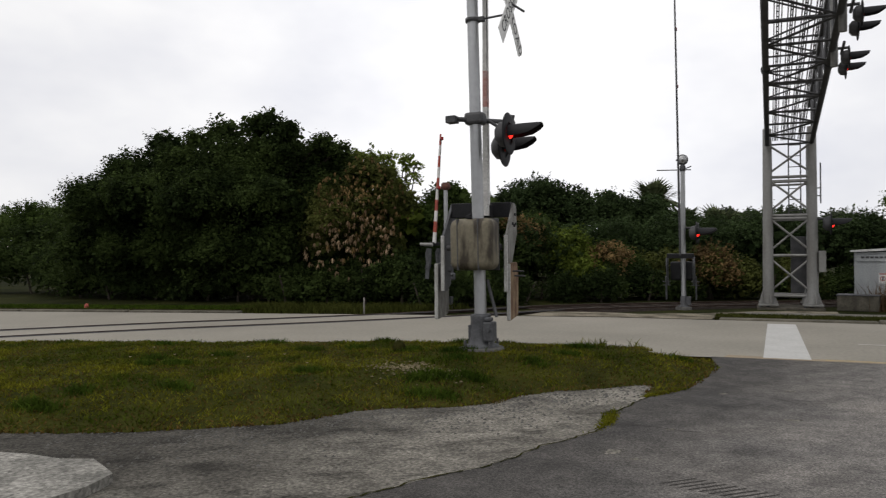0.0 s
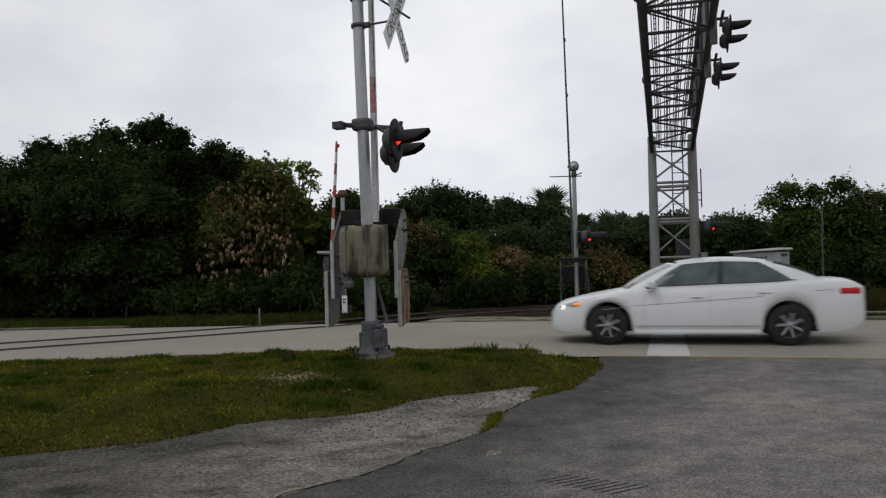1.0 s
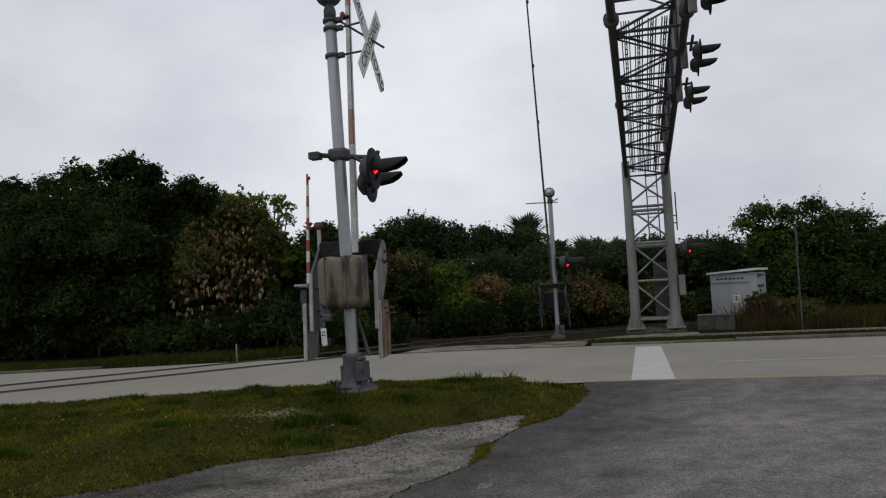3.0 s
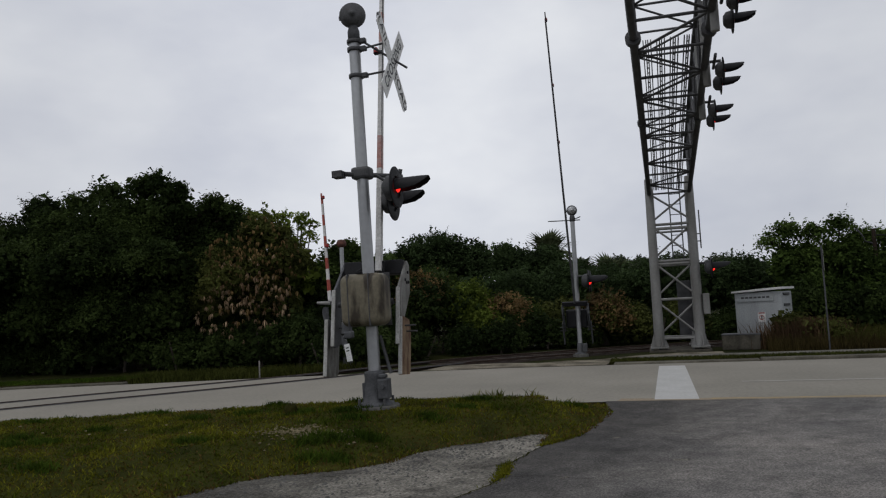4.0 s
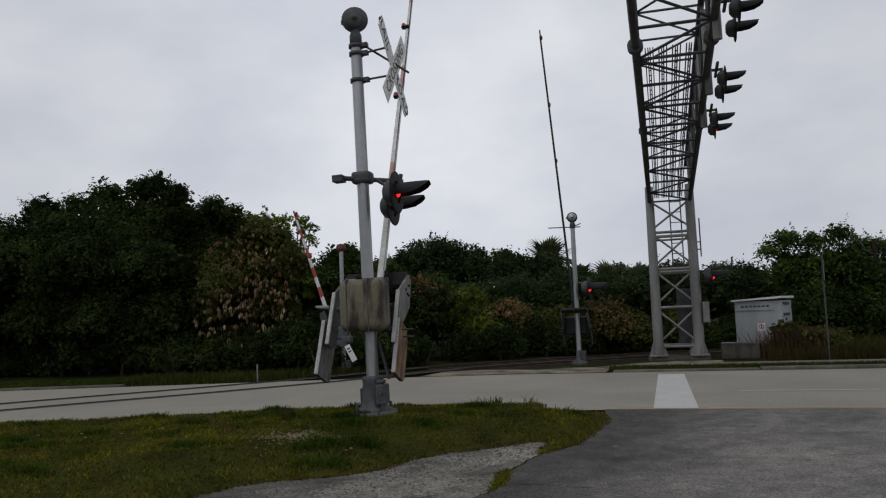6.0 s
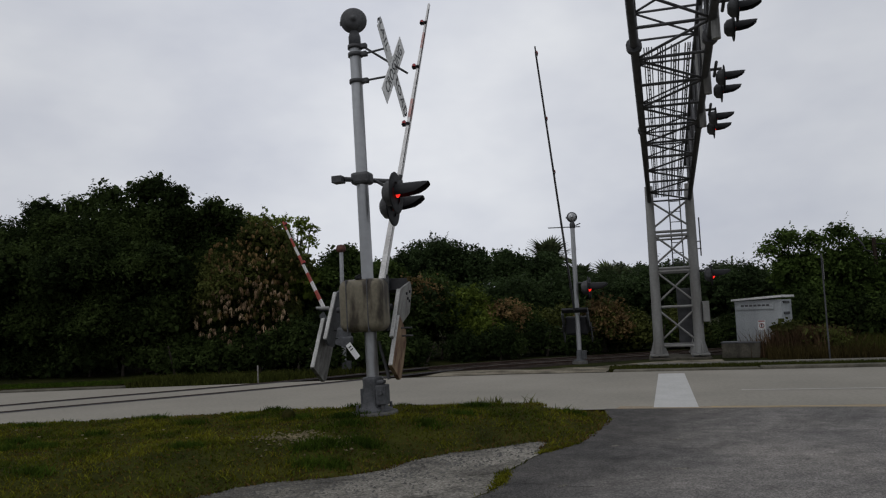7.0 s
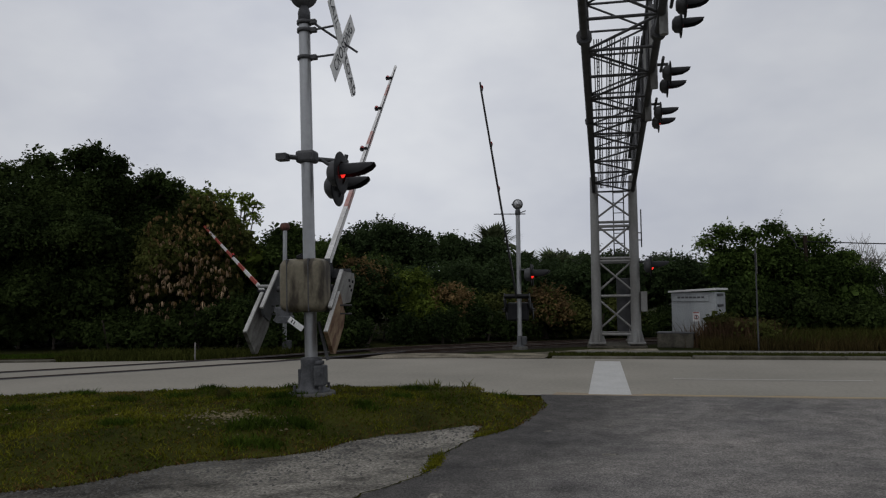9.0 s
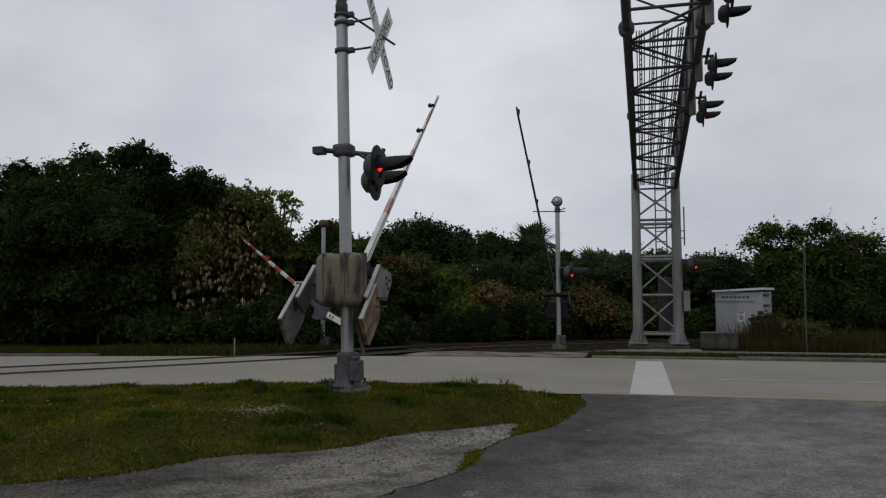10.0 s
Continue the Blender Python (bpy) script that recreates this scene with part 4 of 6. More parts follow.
for p, q in (((0.1, 0, 4.58), (0.62, 0.15, 4.2)), ((0.1, 0, 4.48), (0.45, 0.02, 4.52)), ((0.1, 0, 4.14), (0.45, 0.02, 4.16))):
    part("sign_bracket", Mesh().tube(p, q, 0.014, n=8), M_STEEL, mast)
crossbuck(mast, cb)
part("crossarm_hub", Mesh().box((0, 0, 2.92), (0.24, 0.2, 0.15), None, 0.035), M_STEEL, mast, "grey crossarm hub")
part("crossarm", Mesh().tube((-0.16, -0.2, 2.9), (0.30, 0.62, 2.95), 0.03, n=10).box((-0.22, -0.22, 2.895), (0.13, 0.14, 0.085), None, 0.008), M_STEEL, mast)
part("lamp_drop", Mesh().tube((0.30, 0.6, 3.04), (0.24, 0.6, 2.80), 0.028, n=8), M_STEEL, mast)
part("lamp_stay", Mesh().tube((0.1, 0.2, 2.92), (0.3, 0.2, 2.78), 0.02, n=8), M_STEEL, mast)
flasher(mast, pose(0.43, 0.0, 2.70), True, 0.87)
flasher(mast, pose(0.17, 0.62, 2.64), False, 0.87)
# gate mechanism round the mast
mech = thing("gate_mechanism", pose(-3.275, 8.42, 1.08, 0, -0.8, 0), "stained grey-brown gate motor housing clamped to the mast", "gate mechanism")
part("cover", Mesh().box((0.025, -0.02, 0.45), (0.55, 0.36, 0.62), None, 0.10), M_BOX, mech, "stained rounded metal cover")
for x in (-0.13, 0.13):
    part("strap", Mesh().box((x, -0.02, 0.45), (0.014, 0.372, 0.612), None, 0.006), M_STEEL, mech, "thin rusty strap")
part("latch", Mesh().box((0.0, -0.12, 0.775), (0.07, 0.06, 0.04), None, 0.012).tube((-0.03, -0.14, 0.78), (0.04, -0.14, 0.81), 0.012, n=6), M_BLACK, mech, "small dark latch")
part("cover_seam", Mesh().box((0.025, 0.08, 0.45), (0.556, 0.012, 0.626), None, 0.004), M_STEEL, mech)
part("shaft", Mesh().tube((-0.46, 0.3, 0.42), (0.26, 0.3, 0.42), 0.04, n=12), M_STEEL, mech)
for z in (0.3, 0.6):
    part("bracket", Mesh().box((0, 0.15, z), (0.22, 0.3, 0.08), None, 0.01), M_STEEL, mech)
gate_near = gate("crossing_gate", pose(-3.385, 8.85, 1.5), 4, 6.8, "long red and white crossing gate arm with counterweights", 0.41, 1, lights=(0.475, 0.70, 0.90), arm_x=0.12, colours=(M_ARMW, M_FADED), every=4, wide=0.72, lamp_x=-0.065)

# the far mast by the track
mast2 = thing("crossing_signal_mast", pose(-1.945, 20.72, -0.02), "slim grey crossing mast with bell beside the track", "signal mast", "signal masts")
slim_base(mast2)
part("pole", Mesh().tube((0, 0, 0.1), (0, 0, 3.72), 0.065, 0.06, 16), M_ALU, mast2)
bell(mast2, 3.92, 0.14, -80, M_ALU)
part("crossarm", Mesh().tube((-0.65, -0.1, 3.66), (0.2, 0.1, 3.66), 0.014, n=8).tube((0.0, 0.0, 3.66), (0.22, 0.0, 3.74), 0.014, n=8), M_STEEL, mast2)
part("lamp_arm", Mesh().tube((0, 0, 2.12), (0.3, 0, 2.12), 0.025, n=8), M_STEEL, mast2)
flasher(mast2, pose(0.36, -0.25, 1.98), True, 1.0, 1.5)
flasher(mast2, pose(0.36, 0.35, 1.98), False)
part("motor_box", Mesh().box((-0.05, 0.2, 0.98), (0.58, 0.3, 0.5), None, 0.05), M_BLACK, mast2, "dark gate motor box")
# dark grey bands paint the arm's backlit shade instead of red and white
gate_far = gate("crossing_gate", pose(-2.0, 20.5, 1.4), 180, 7.5, "long gate arm rising from the far mast, backlit shade painted as grey", 0.34, 1, colours=(M_CAST, M_STEEL), size=0.8, drop=0.42)

# the mast behind the trees' edge
mast3 = thing("crossing_signal_mast", pose(-7.96, 18.87, -0.02), "grey crossing mast with reddish bell before the trees", "signal mast", "signal masts")
slim_base(mast3)
part("pole", Mesh().tube((0, 0, 0.1), (0, 0, 3.22), 0.058, 0.055, 16), M_ALU, mast3)
part("bell", Mesh().lathe([(0.05, 3.2), (0.125, 3.24), (0.135, 3.32), (0.10, 3.40), (0.001, 3.42)], 16), M_RUSTRED, mast3, "rust-red bell")
part("motor_box", Mesh().box((0.05, -0.15, 1.02), (0.4, 0.26, 0.34), None, 0.05).box((0.2, -0.2, 0.86), (0.26, 0.2, 0.2), None, 0.04), M_CAST, mast3, "dull grey gate motor box")
part("lamp_stub", Mesh().tube((-0.35, -0.1, 1.72), (-0.7, -0.15, 1.74), 0.055, 0.04, 10), M_GALV, mast3)
# the counterweight lever swings as the arm comes down
LEVER_HOME = (-0.09, -0.3, 0.85)
lever = part("counterweight_lever", Mesh().prism([(-0.07, 0.08), (0.07, 0.08), (0.27, -0.30), (0.14, -0.34), (-0.06, -0.06)], 0.03), M_CAST, mast3, "grey counterweight lever", pose(*LEVER_HOME))
part("notice_plate", Mesh().box((0.22, -0.02, -0.50), (0.155, 0.012, 0.46), None, 0.004), M_SIGN, lever, "small white notice plate")
for z in (-0.37, -0.45):
    part("notice_bar", Mesh().box((0.22, -0.029, z), (0.09, 0.004, 0.03)), M_INK, lever)
gate_left = gate("crossing_gate", pose(-8.41, 19.05, 1.35), 70, 3.4, "short red and white gate arm before the trees", 0.2, 1, 0.3, (0.5, 0.95), every=2, size=0.6)

# ---- cantilever signal bridge ----
cant = thing("cantilever_signal_bridge", pose(0.65, 21.6, 0.0), "galvanised lattice cantilever bridge reaching over the road", "signal bridge")
LEG = 0.53
for sx in (-1, 1):
    for sy in (0, 1):
        leg = Mesh().tube((sx * LEG, sy * 1.1, 0.1), (sx * LEG, sy * 1.1, 4.7), 0.138 if sy == 0 else 0.09, 0.110 if sy == 0 else 0.08, 16)
        lg = part("leg", leg, M_GALV, cant, "tapered galvanised tube leg")
        gus = Mesh()
        for k in range(4):
            gus.add([(0.11, -0.01, 0.09), (0.235, -0.01, 0.09), (0.125, -0.01, 0.46), (0.11, 0.01, 0.09), (0.235, 0.01, 0.09), (0.125, 0.01, 0.46)],
                    [(0, 1, 2), (5, 4, 3), (1, 4, 5, 2), (0, 3, 4, 1)], Matrix.Translation((sx * LEG, sy * 1.1, 0)) @ Matrix.Rotation(k * math.pi / 2 + 0.3, 4, "Z"))
        gus.box((sx * LEG, sy * 1.1, 0.07), (0.48, 0.48, 0.04), None, 0.006)
        part("base_plate", gus, M_GALV, lg)
    for dx, dy in ((0, 0.2), (-0.2, -0.2)):
        part("anchor_rod", Mesh().tube((sx * LEG + dx, dy, -0.1), (sx * LEG + dx, dy, 0.09), 0.03, n=6), M_STEEL, cant)
part("footing", Mesh().box((0, 0.55, -0.06), (1.62, 1.6, 0.12), None, 0.02), M_PLINTH, cant, "concrete footing slab")
levels = [0.30, 1.36, 2.41, 3.42, 4.33]
for z in levels[:-1] + [3.30, 2.33]:
    part("strut", Mesh().tube((-LEG, 0, z), (LEG, 0, z), 0.038, n=8), M_GALV, cant)
    part("strut", Mesh().tube((-LEG, 1.1, z), (LEG, 1.1, z), 0.03, n=8), M_GALV, cant)
    for sx in (-1, 1):
        part("strut", Mesh().tube((sx * LEG, 0, z), (sx * LEG, 1.1, z), 0.03, n=8), M_GALV, cant)
for z0, z1 in zip(levels, levels[1:]):
    for s in (-1, 1):
        part("brace", Mesh().tube((-s * LEG, 0.03 * s, z0 + 0.08), (s * LEG, 0.03 * s, z1 - 0.04), 0.028, n=8), M_GALV, cant)
        part("brace", Mesh().tube((s * LEG, 0, z0 + 0.08), (s * LEG, 1.1, z1 - 0.04), 0.022, n=8), M_GALV, cant)
ladder = Mesh().tube((0.02, 1.2, 2.5), (0.02, 1.2, 5.4), 0.018, n=6).tube((0.32, 1.2, 2.5), (0.32, 1.2, 5.4), 0.018, n=6)
for k in range(10):
    ladder.tube((0.02, 1.2, 2.6 + 0.3 * k), (0.32, 1.2, 2.6 + 0.3 * k), 0.012, n=6)
part("ladder", ladder, M_STEEL, cant, "steel rung ladder")
part("rear_cabinet", Mesh().box((0.27, 1.3, 1.1), (0.42, 0.2, 1.55), None, 0.015), M_STEEL, cant, "tall grey cabinet on the rear legs")
part("control_box", Mesh().box((LEG + 0.22, -0.05, 1.2), (0.17, 0.2, 0.55), None, 0.015), M_GALV, cant, "grey control box")
part("whip_pole", Mesh().tube((LEG + 0.2, 0, 2.7), (LEG + 0.2, 0, 3.75), 0.018, n=6).tube((LEG, 0, 2.9), (LEG + 0.22, 0, 2.9), 0.015, n=6).tube((LEG, 0, 3.1), (LEG + 0.22, 0, 3.1), 0.015, n=6), M_STEEL, cant)
flasher(cant, pose(LEG + 0.42, -0.2, 2.17), True, 1.0, 1.6)
part("lamp_arm", Mesh().tube((LEG, 0, 2.3), (LEG + 0.35, -0.1, 2.3), 0.03, n=8), M_STEEL, cant)
# the arm: lower and upper chords that rise towards the camera's side of the road
SL = math.tan(radians(5.0))


def am(x, y, up):
    """A place on the arm: x across, y metres out from the tower, up above the lower chord."""
    return (x - 0.0115 * y, -y, 4.28 + SL * y + up)


OUT = 14.5
for sx in (-1, 1):
    for up, r in ((0, 0.06), (1.25, 0.055)):
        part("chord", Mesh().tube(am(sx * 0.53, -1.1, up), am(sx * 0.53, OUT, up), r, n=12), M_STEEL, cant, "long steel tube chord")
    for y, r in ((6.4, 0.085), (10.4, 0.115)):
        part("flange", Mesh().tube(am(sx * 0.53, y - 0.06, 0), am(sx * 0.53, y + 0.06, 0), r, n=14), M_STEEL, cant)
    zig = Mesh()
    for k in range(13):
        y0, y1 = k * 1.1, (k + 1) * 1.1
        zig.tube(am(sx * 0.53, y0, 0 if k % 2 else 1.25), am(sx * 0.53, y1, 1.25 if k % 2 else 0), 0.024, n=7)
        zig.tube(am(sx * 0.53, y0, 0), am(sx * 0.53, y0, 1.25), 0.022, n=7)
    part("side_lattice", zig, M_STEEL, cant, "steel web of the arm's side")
for k in range(14):
    y = k * 1.1
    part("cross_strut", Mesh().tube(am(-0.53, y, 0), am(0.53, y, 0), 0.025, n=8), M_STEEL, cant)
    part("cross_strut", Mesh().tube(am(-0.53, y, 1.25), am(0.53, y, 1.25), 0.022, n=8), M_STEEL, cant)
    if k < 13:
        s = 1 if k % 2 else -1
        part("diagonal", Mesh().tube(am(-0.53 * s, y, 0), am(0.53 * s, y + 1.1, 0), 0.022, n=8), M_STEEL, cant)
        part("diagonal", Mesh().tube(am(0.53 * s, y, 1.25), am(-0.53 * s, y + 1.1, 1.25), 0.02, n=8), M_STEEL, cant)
WALK = 10.0
for k in range(4):
    x = -0.33 + 0.2 * k
    plank = Mesh()
    for dx in (-0.062, -0.022, 0.008, 0.05):
        p, q = am(x + dx, 0.05, 0.09), am(x + dx, WALK, 0.09)
        plank.add([(p[0] - 0.011, p[1], p[2]), (p[0] + 0.011, p[1], p[2]), (q[0] + 0.008, q[1], q[2]), (q[0] - 0.008, q[1], q[2]),
                   (p[0] - 0.008, p[1], p[2] + 0.04), (p[0] + 0.008, p[1], p[2] + 0.04), (q[0] + 0.008, q[1], q[2] + 0.04), (q[0] - 0.008, q[1], q[2] + 0.04)],
                  [(0, 1, 2, 3), (7, 6, 5, 4), (0, 4, 5, 1), (1, 5, 6, 2), (2, 6, 7, 3), (3, 7, 4, 0)])
    for j in range(int(WALK / 0.22)):
        plank.box(am(x - 0.007, 0.1 + 0.22 * j, 0.12), (0.05, 0.016, 0.016))
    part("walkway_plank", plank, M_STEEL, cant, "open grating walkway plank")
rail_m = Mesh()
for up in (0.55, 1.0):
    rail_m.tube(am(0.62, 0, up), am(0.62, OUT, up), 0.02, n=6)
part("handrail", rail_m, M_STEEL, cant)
for i, (y, up) in enumerate(((7.1, -0.22), (8.8, -0.13), (10.9, 0.0))):
    for s in (-1, 1):
        flasher(cant, pose(*am(0.77 + 0.03 * i, y + 0.3 * s, up)), (i + (s > 0)) % 2 == 0 and i < 1, 0.66)
    part("lamp_post", Mesh().tube(am(0.56, y + 0.1, -0.3), am(0.56, y + 0.1, 1.1), 0.06, n=12), M_GALV, cant, "short galvanised lamp post")
    part("lamp_arm", Mesh().tube(am(0.7, y - 0.3, up + 0.26), am(0.7, y + 0.3, up + 0.26), 0.025, n=8), M_STEEL, cant)
    part("lamp_bracket", Mesh().tube(am(0.53, y, up + 0.26), am(0.8, y, up + 0.26), 0.025, n=8), M_STEEL, cant)

# ---- relay cabinet and small roadside things ----
cab = thing("relay_cabinet", pose(3.05, 23.27, -0.06, 0, 0, -25), "pale grey metal relay cabinet with white sloping roof", "cabinet")
part("body", Mesh().box((0, 0, 0.75), (1.27, 0.95, 1.5), None, 0.015), M_CABIN, cab, "pale grey painted sheet metal")
part("roof", Mesh().prism([(-0.69, 1.5), (0.69, 1.56), (0.69, 1.62), (-0.69, 1.55)], 1.16), M_ROOFW, cab, "white sloping roof")
vent = part("vent", Mesh().box((-0.06, -0.49, 1.33), (1.0, 0.04, 0.17), None, 0.006), M_CABIN, cab, "long raised vent under the roof")
for k in range(7):
    part("vent_bar", Mesh().box((-0.40 + 0.115 * k, -0.513, 1.355), (0.085, 0.006, 0.05)), M_STEEL, vent)
sgn = part("notice", Mesh().box((0.08, -0.482, 0.80), (0.20, 0.008, 0.27), None, 0.002), M_SIGN, cab, "small white warning notice")
part("notice_ring", Mesh().lathe([(0.050, 0), (0.050, 0.004), (0.068, 0.004), (0.068, 0)], 18, Matrix.Translation((0.08, -0.488, 0.79)) @ Matrix.Rotation(radians(90), 4, "X")), M_ARMR, sgn)
part("notice_bar", Mesh().box((0.08, -0.488, 0.79), (0.03, 0.004, 0.09)), M_INK, sgn)
part("notice_band", Mesh().box((0.08, -0.488, 0.915), (0.17, 0.004, 0.03)), M_ARMR, sgn)
part("door", Mesh().box((0.637, 0, 0.75), (0.02, 0.85, 1.35), None, 0.004), M_CABIN, cab)
part("handle", Mesh().box((0.66, -0.3, 0.8), (0.03, 0.03, 0.16), None, 0.006), M_STEEL, cab)
for z in (1.42, 1.12):
    part("side_louvre", Mesh().box((0.655, -0.1, z), (0.05, 0.5, 0.07), None, 0.01), M_STEEL, cab, "dark side louvre")
plinth = thing("concrete_plinth", pose(2.24, 21.75, -0.06, 0, 0, -10), "low stained concrete plinth beside the cabinet", "plinth")
part("block", Mesh().box((0, 0, 0.2), (0.95, 0.6, 0.40), None, 0.02), M_PLINTH, plinth)
part("lid", Mesh().box((0, 0, 0.405), (0.98, 0.63, 0.03), None, 0.006), M_CAST, plinth)
post = thing("sign_post", pose(3.89, 19.35, 0.0), "thin galvanised sign post seen edge-on", "sign post")
part("pole", Mesh().box((0, 0, 1.2), (0.032, 0.03, 2.5), None, 0.006), M_CAST, post)
part("sign_edge", Mesh().box((0.025, 0, 2.1), (0.01, 0.3, 0.5), Matrix.Rotation(radians(-11), 4, "Z"), 0.003), M_GALV, post, "thin edge-on metal sign")
stake = thing("marker_stake", pose(-9.17, 16.45, -0.05), "thin pale marker stake in the grass", "stake")
part("stick", Mesh().box((0, 0, 0.2), (0.03, 0.025, 0.45), None, 0.005), M_BAREW, stake)
cone = thing("orange_marker", pose(-16.6, 14.75, 0.05), "small orange marker on the verge", "marker")
part("flag", Mesh().lathe([(0.06, 0), (0.05, 0.1), (0.001, 0.14)], 10), M_ARMR, cone)
lamp = thing("utility_pole", pose(6.60, 25.5, -0.06), "dark timber utility pole with a curved lamp arm", "utility pole")
part("pole", Mesh().tube((0, 0, 0), (0, 0, 3.26), 0.06, 0.055, 12), M_TIE, lamp)
arm = Mesh()
last = (-0.02, 0, 2.80)
for k in range(1, 9):
    a = k / 8 * math.pi
    nxt = (-0.25 - 0.25 * (1 - math.cos(a)) / 2, 0, 2.80 + 0.48 * math.sin(a * 0.55))
    arm.tube(last, nxt, 0.025, n=6)
    last = nxt
part("lamp_bracket", arm, M_STEEL, lamp)
wire = Mesh()
pts = [(6.60 + 20 * t, 25.5 + 2 * t, 3.0 - 0.5 * math.sin(math.pi * t) + 0.6 * t) for t in np.linspace(0, 1, 13)]
for p, q in zip(pts, pts[1:]):
    wire.tube(p, q, 0.018, n=5)
tagged(part("overhead_wire", wire, M_BLACK), "black overhead wire leaving the utility pole", "wire")

# ---- trees ----
def leaf_cloud(name, lobes, count, size, material, rng, sprig=0.2, per=9, shell=0.55, aspect=0.5, spiky=(0.12, 0.32)):
    """Sprigs of leaves spread over uneven lobes (x, y, z, r)."""
    sub = []
    for x, y, z, r in lobes:
        k = 7 + int(r * 7)
        v = rng.normal(size=(k, 3))
        v /= np.linalg.norm(v, axis=1)[:, None]
        v[:, 2] = np.abs(v[:, 2]) * 0.9 - 0.15
        rr = r * rng.uniform(0.22, 0.46, k)
        q = np.array([x, y, z]) + v * (r * 1.02 - rr * 0.85)[:, None]
        sub.append(np.concatenate([q, rr[:, None]], 1))
        sub.append(np.array([[x, y, z, r * 0.8]]))
    lob = np.concatenate(sub)
    w = lob[:, 3] ** 2
    ns = count // per
    li = rng.choice(len(lob), ns, p=w / w.sum())
    d = rng.normal(size=(ns, 3))
    d /= np.linalg.norm(d, axis=1)[:, None]
    d[:, 2] = np.where(d[:, 2] < -0.55, -d[:, 2], d[:, 2])
    bump = 1 + 0.13 * np.sin(d[:, 0] * 7 + li * 1.7) * np.cos(d[:, 1] * 6 + li) + 0.10 * np.sin(d[:, 2] * 11 + li * 2.3 + d[:, 0] * 5)
    rad = lob[li, 3] * bump * (shell + (1.06 - shell) * rng.uniform(0, 1, ns) ** 0.6)
    shoot = np.where(rng.uniform(0, 1, ns) < spiky[0], rng.uniform(0.3, 1, ns) * spiky[1], 0)
    c = lob[li, :3] + d * rad[:, None] * np.array([1, 1, 0.92])
    c = np.repeat(c, per, 0)
    dd = np.repeat(d, per, 0)
    n = len(c)
    # some sprigs grow out as shoots, leaves all along them
    sl = np.repeat(shoot, per)
    out = dd + rng.normal(size=(ns, 3)).repeat(per, 0) * 0.25 + np.array([0, 0, 0.45])
    along = np.tile(np.linspace(0.05, 1, per), ns)
    c = c + out * (sl * along)[:, None]
    thin = np.where(sl > 0, 0.45 - 0.25 * along, 1.0)[:, None]
    c = c + rng.normal(size=(n, 3)) * sprig * thin * np.array([0.5, 0.5, 0.4])
    nor = dd * 0.6 + rng.normal(size=(n, 3)) * 0.7 + np.array([0, 0, 0.5])
    nor /= np.linalg.norm(nor, axis=1)[:, None]
    t = np.cross(nor, rng.normal(size=(n, 3)))
    t /= np.linalg.norm(t, axis=1)[:, None]
    b = np.cross(nor, t)
    s = size * rng.uniform(0.6, 1.4, n)[:, None]
    v = np.stack([c - t * s * 0.5, c + b * s * aspect * 0.5 + nor * s * 0.06, c + t * s * 0.5, c - b * s * aspect * 0.5 + nor * s * 0.06], 1).reshape(-1, 3)
    f = np.arange(n * 4).reshape(n, 4)
    return fast_mesh(name, v, f, material)


def tassels(name, lobes, count, material, rng, length=0.24, strips=9):
    """Hanging clusters of pods, each a bunch of narrow drooping blades."""
    li = rng.choice(len(lobes), count, p=np.array([b[3] ** 2 for b in lobes]) / sum(b[3] ** 2 for b in lobes))
    lob = np.array(lobes)[li]
    d = rng.normal(size=(count, 3))
    d[:, 1] = -np.abs(d[:, 1])
    d /= np.linalg.norm(d, axis=1)[:, None]
    top = (lob[:, :3] + d * lob[:, 3:] * rng.uniform(0.9, 1.12, (count, 1))).repeat(strips, 0)
    n = len(top)
    a = rng.uniform(0, 2 * np.pi, n)
    ln = length * rng.uniform(0.55, 1.15, n) * rng.uniform(0.65, 1.25, count).repeat(strips)
    fan = np.stack([np.cos(a), np.sin(a), np.zeros(n)], 1)
    out = fan * rng.uniform(0.15, 0.6, n)[:, None]
    w = np.stack([-np.sin(a), np.cos(a), np.zeros(n)], 1) * 0.012
    mid = top + (out * 0.75 + np.array([0, 0, -0.35])) * ln[:, None]
    tip = top + (out + np.array([0, 0, -1.0])) * ln[:, None]
    v = np.stack([top, mid - w, tip, mid + w], 1).reshape(-1, 3)
    return fast_mesh(name, v, np.arange(n * 4).reshape(n, 4), material)


def trunk_mesh(lobes, foot, rs, thick):
    me = Mesh()
    top = max(z for _, _, z, _ in lobes)
    fork = (foot[0] + rs.gauss(0, 0.15), foot[1] + rs.gauss(0, 0.15), max(0.5, top * 0.35))
    me.tube((foot[0], foot[1], -0.2), fork, thick, thick * 0.75, 9)
    for x, y, z, r in lobes:
        mid = ((fork[0] + x) / 2 + rs.gauss(0, 0.2), (fork[1] + y) / 2 + rs.gauss(0, 0.2), fork[2] * 0.4 + z * 0.6)
        me.tube(fork, mid, thick * 0.55, thick * 0.32, 7)
        me.tube(mid, (x, y, z + r * 0.4), thick * 0.32, 0.02, 6)
    return me


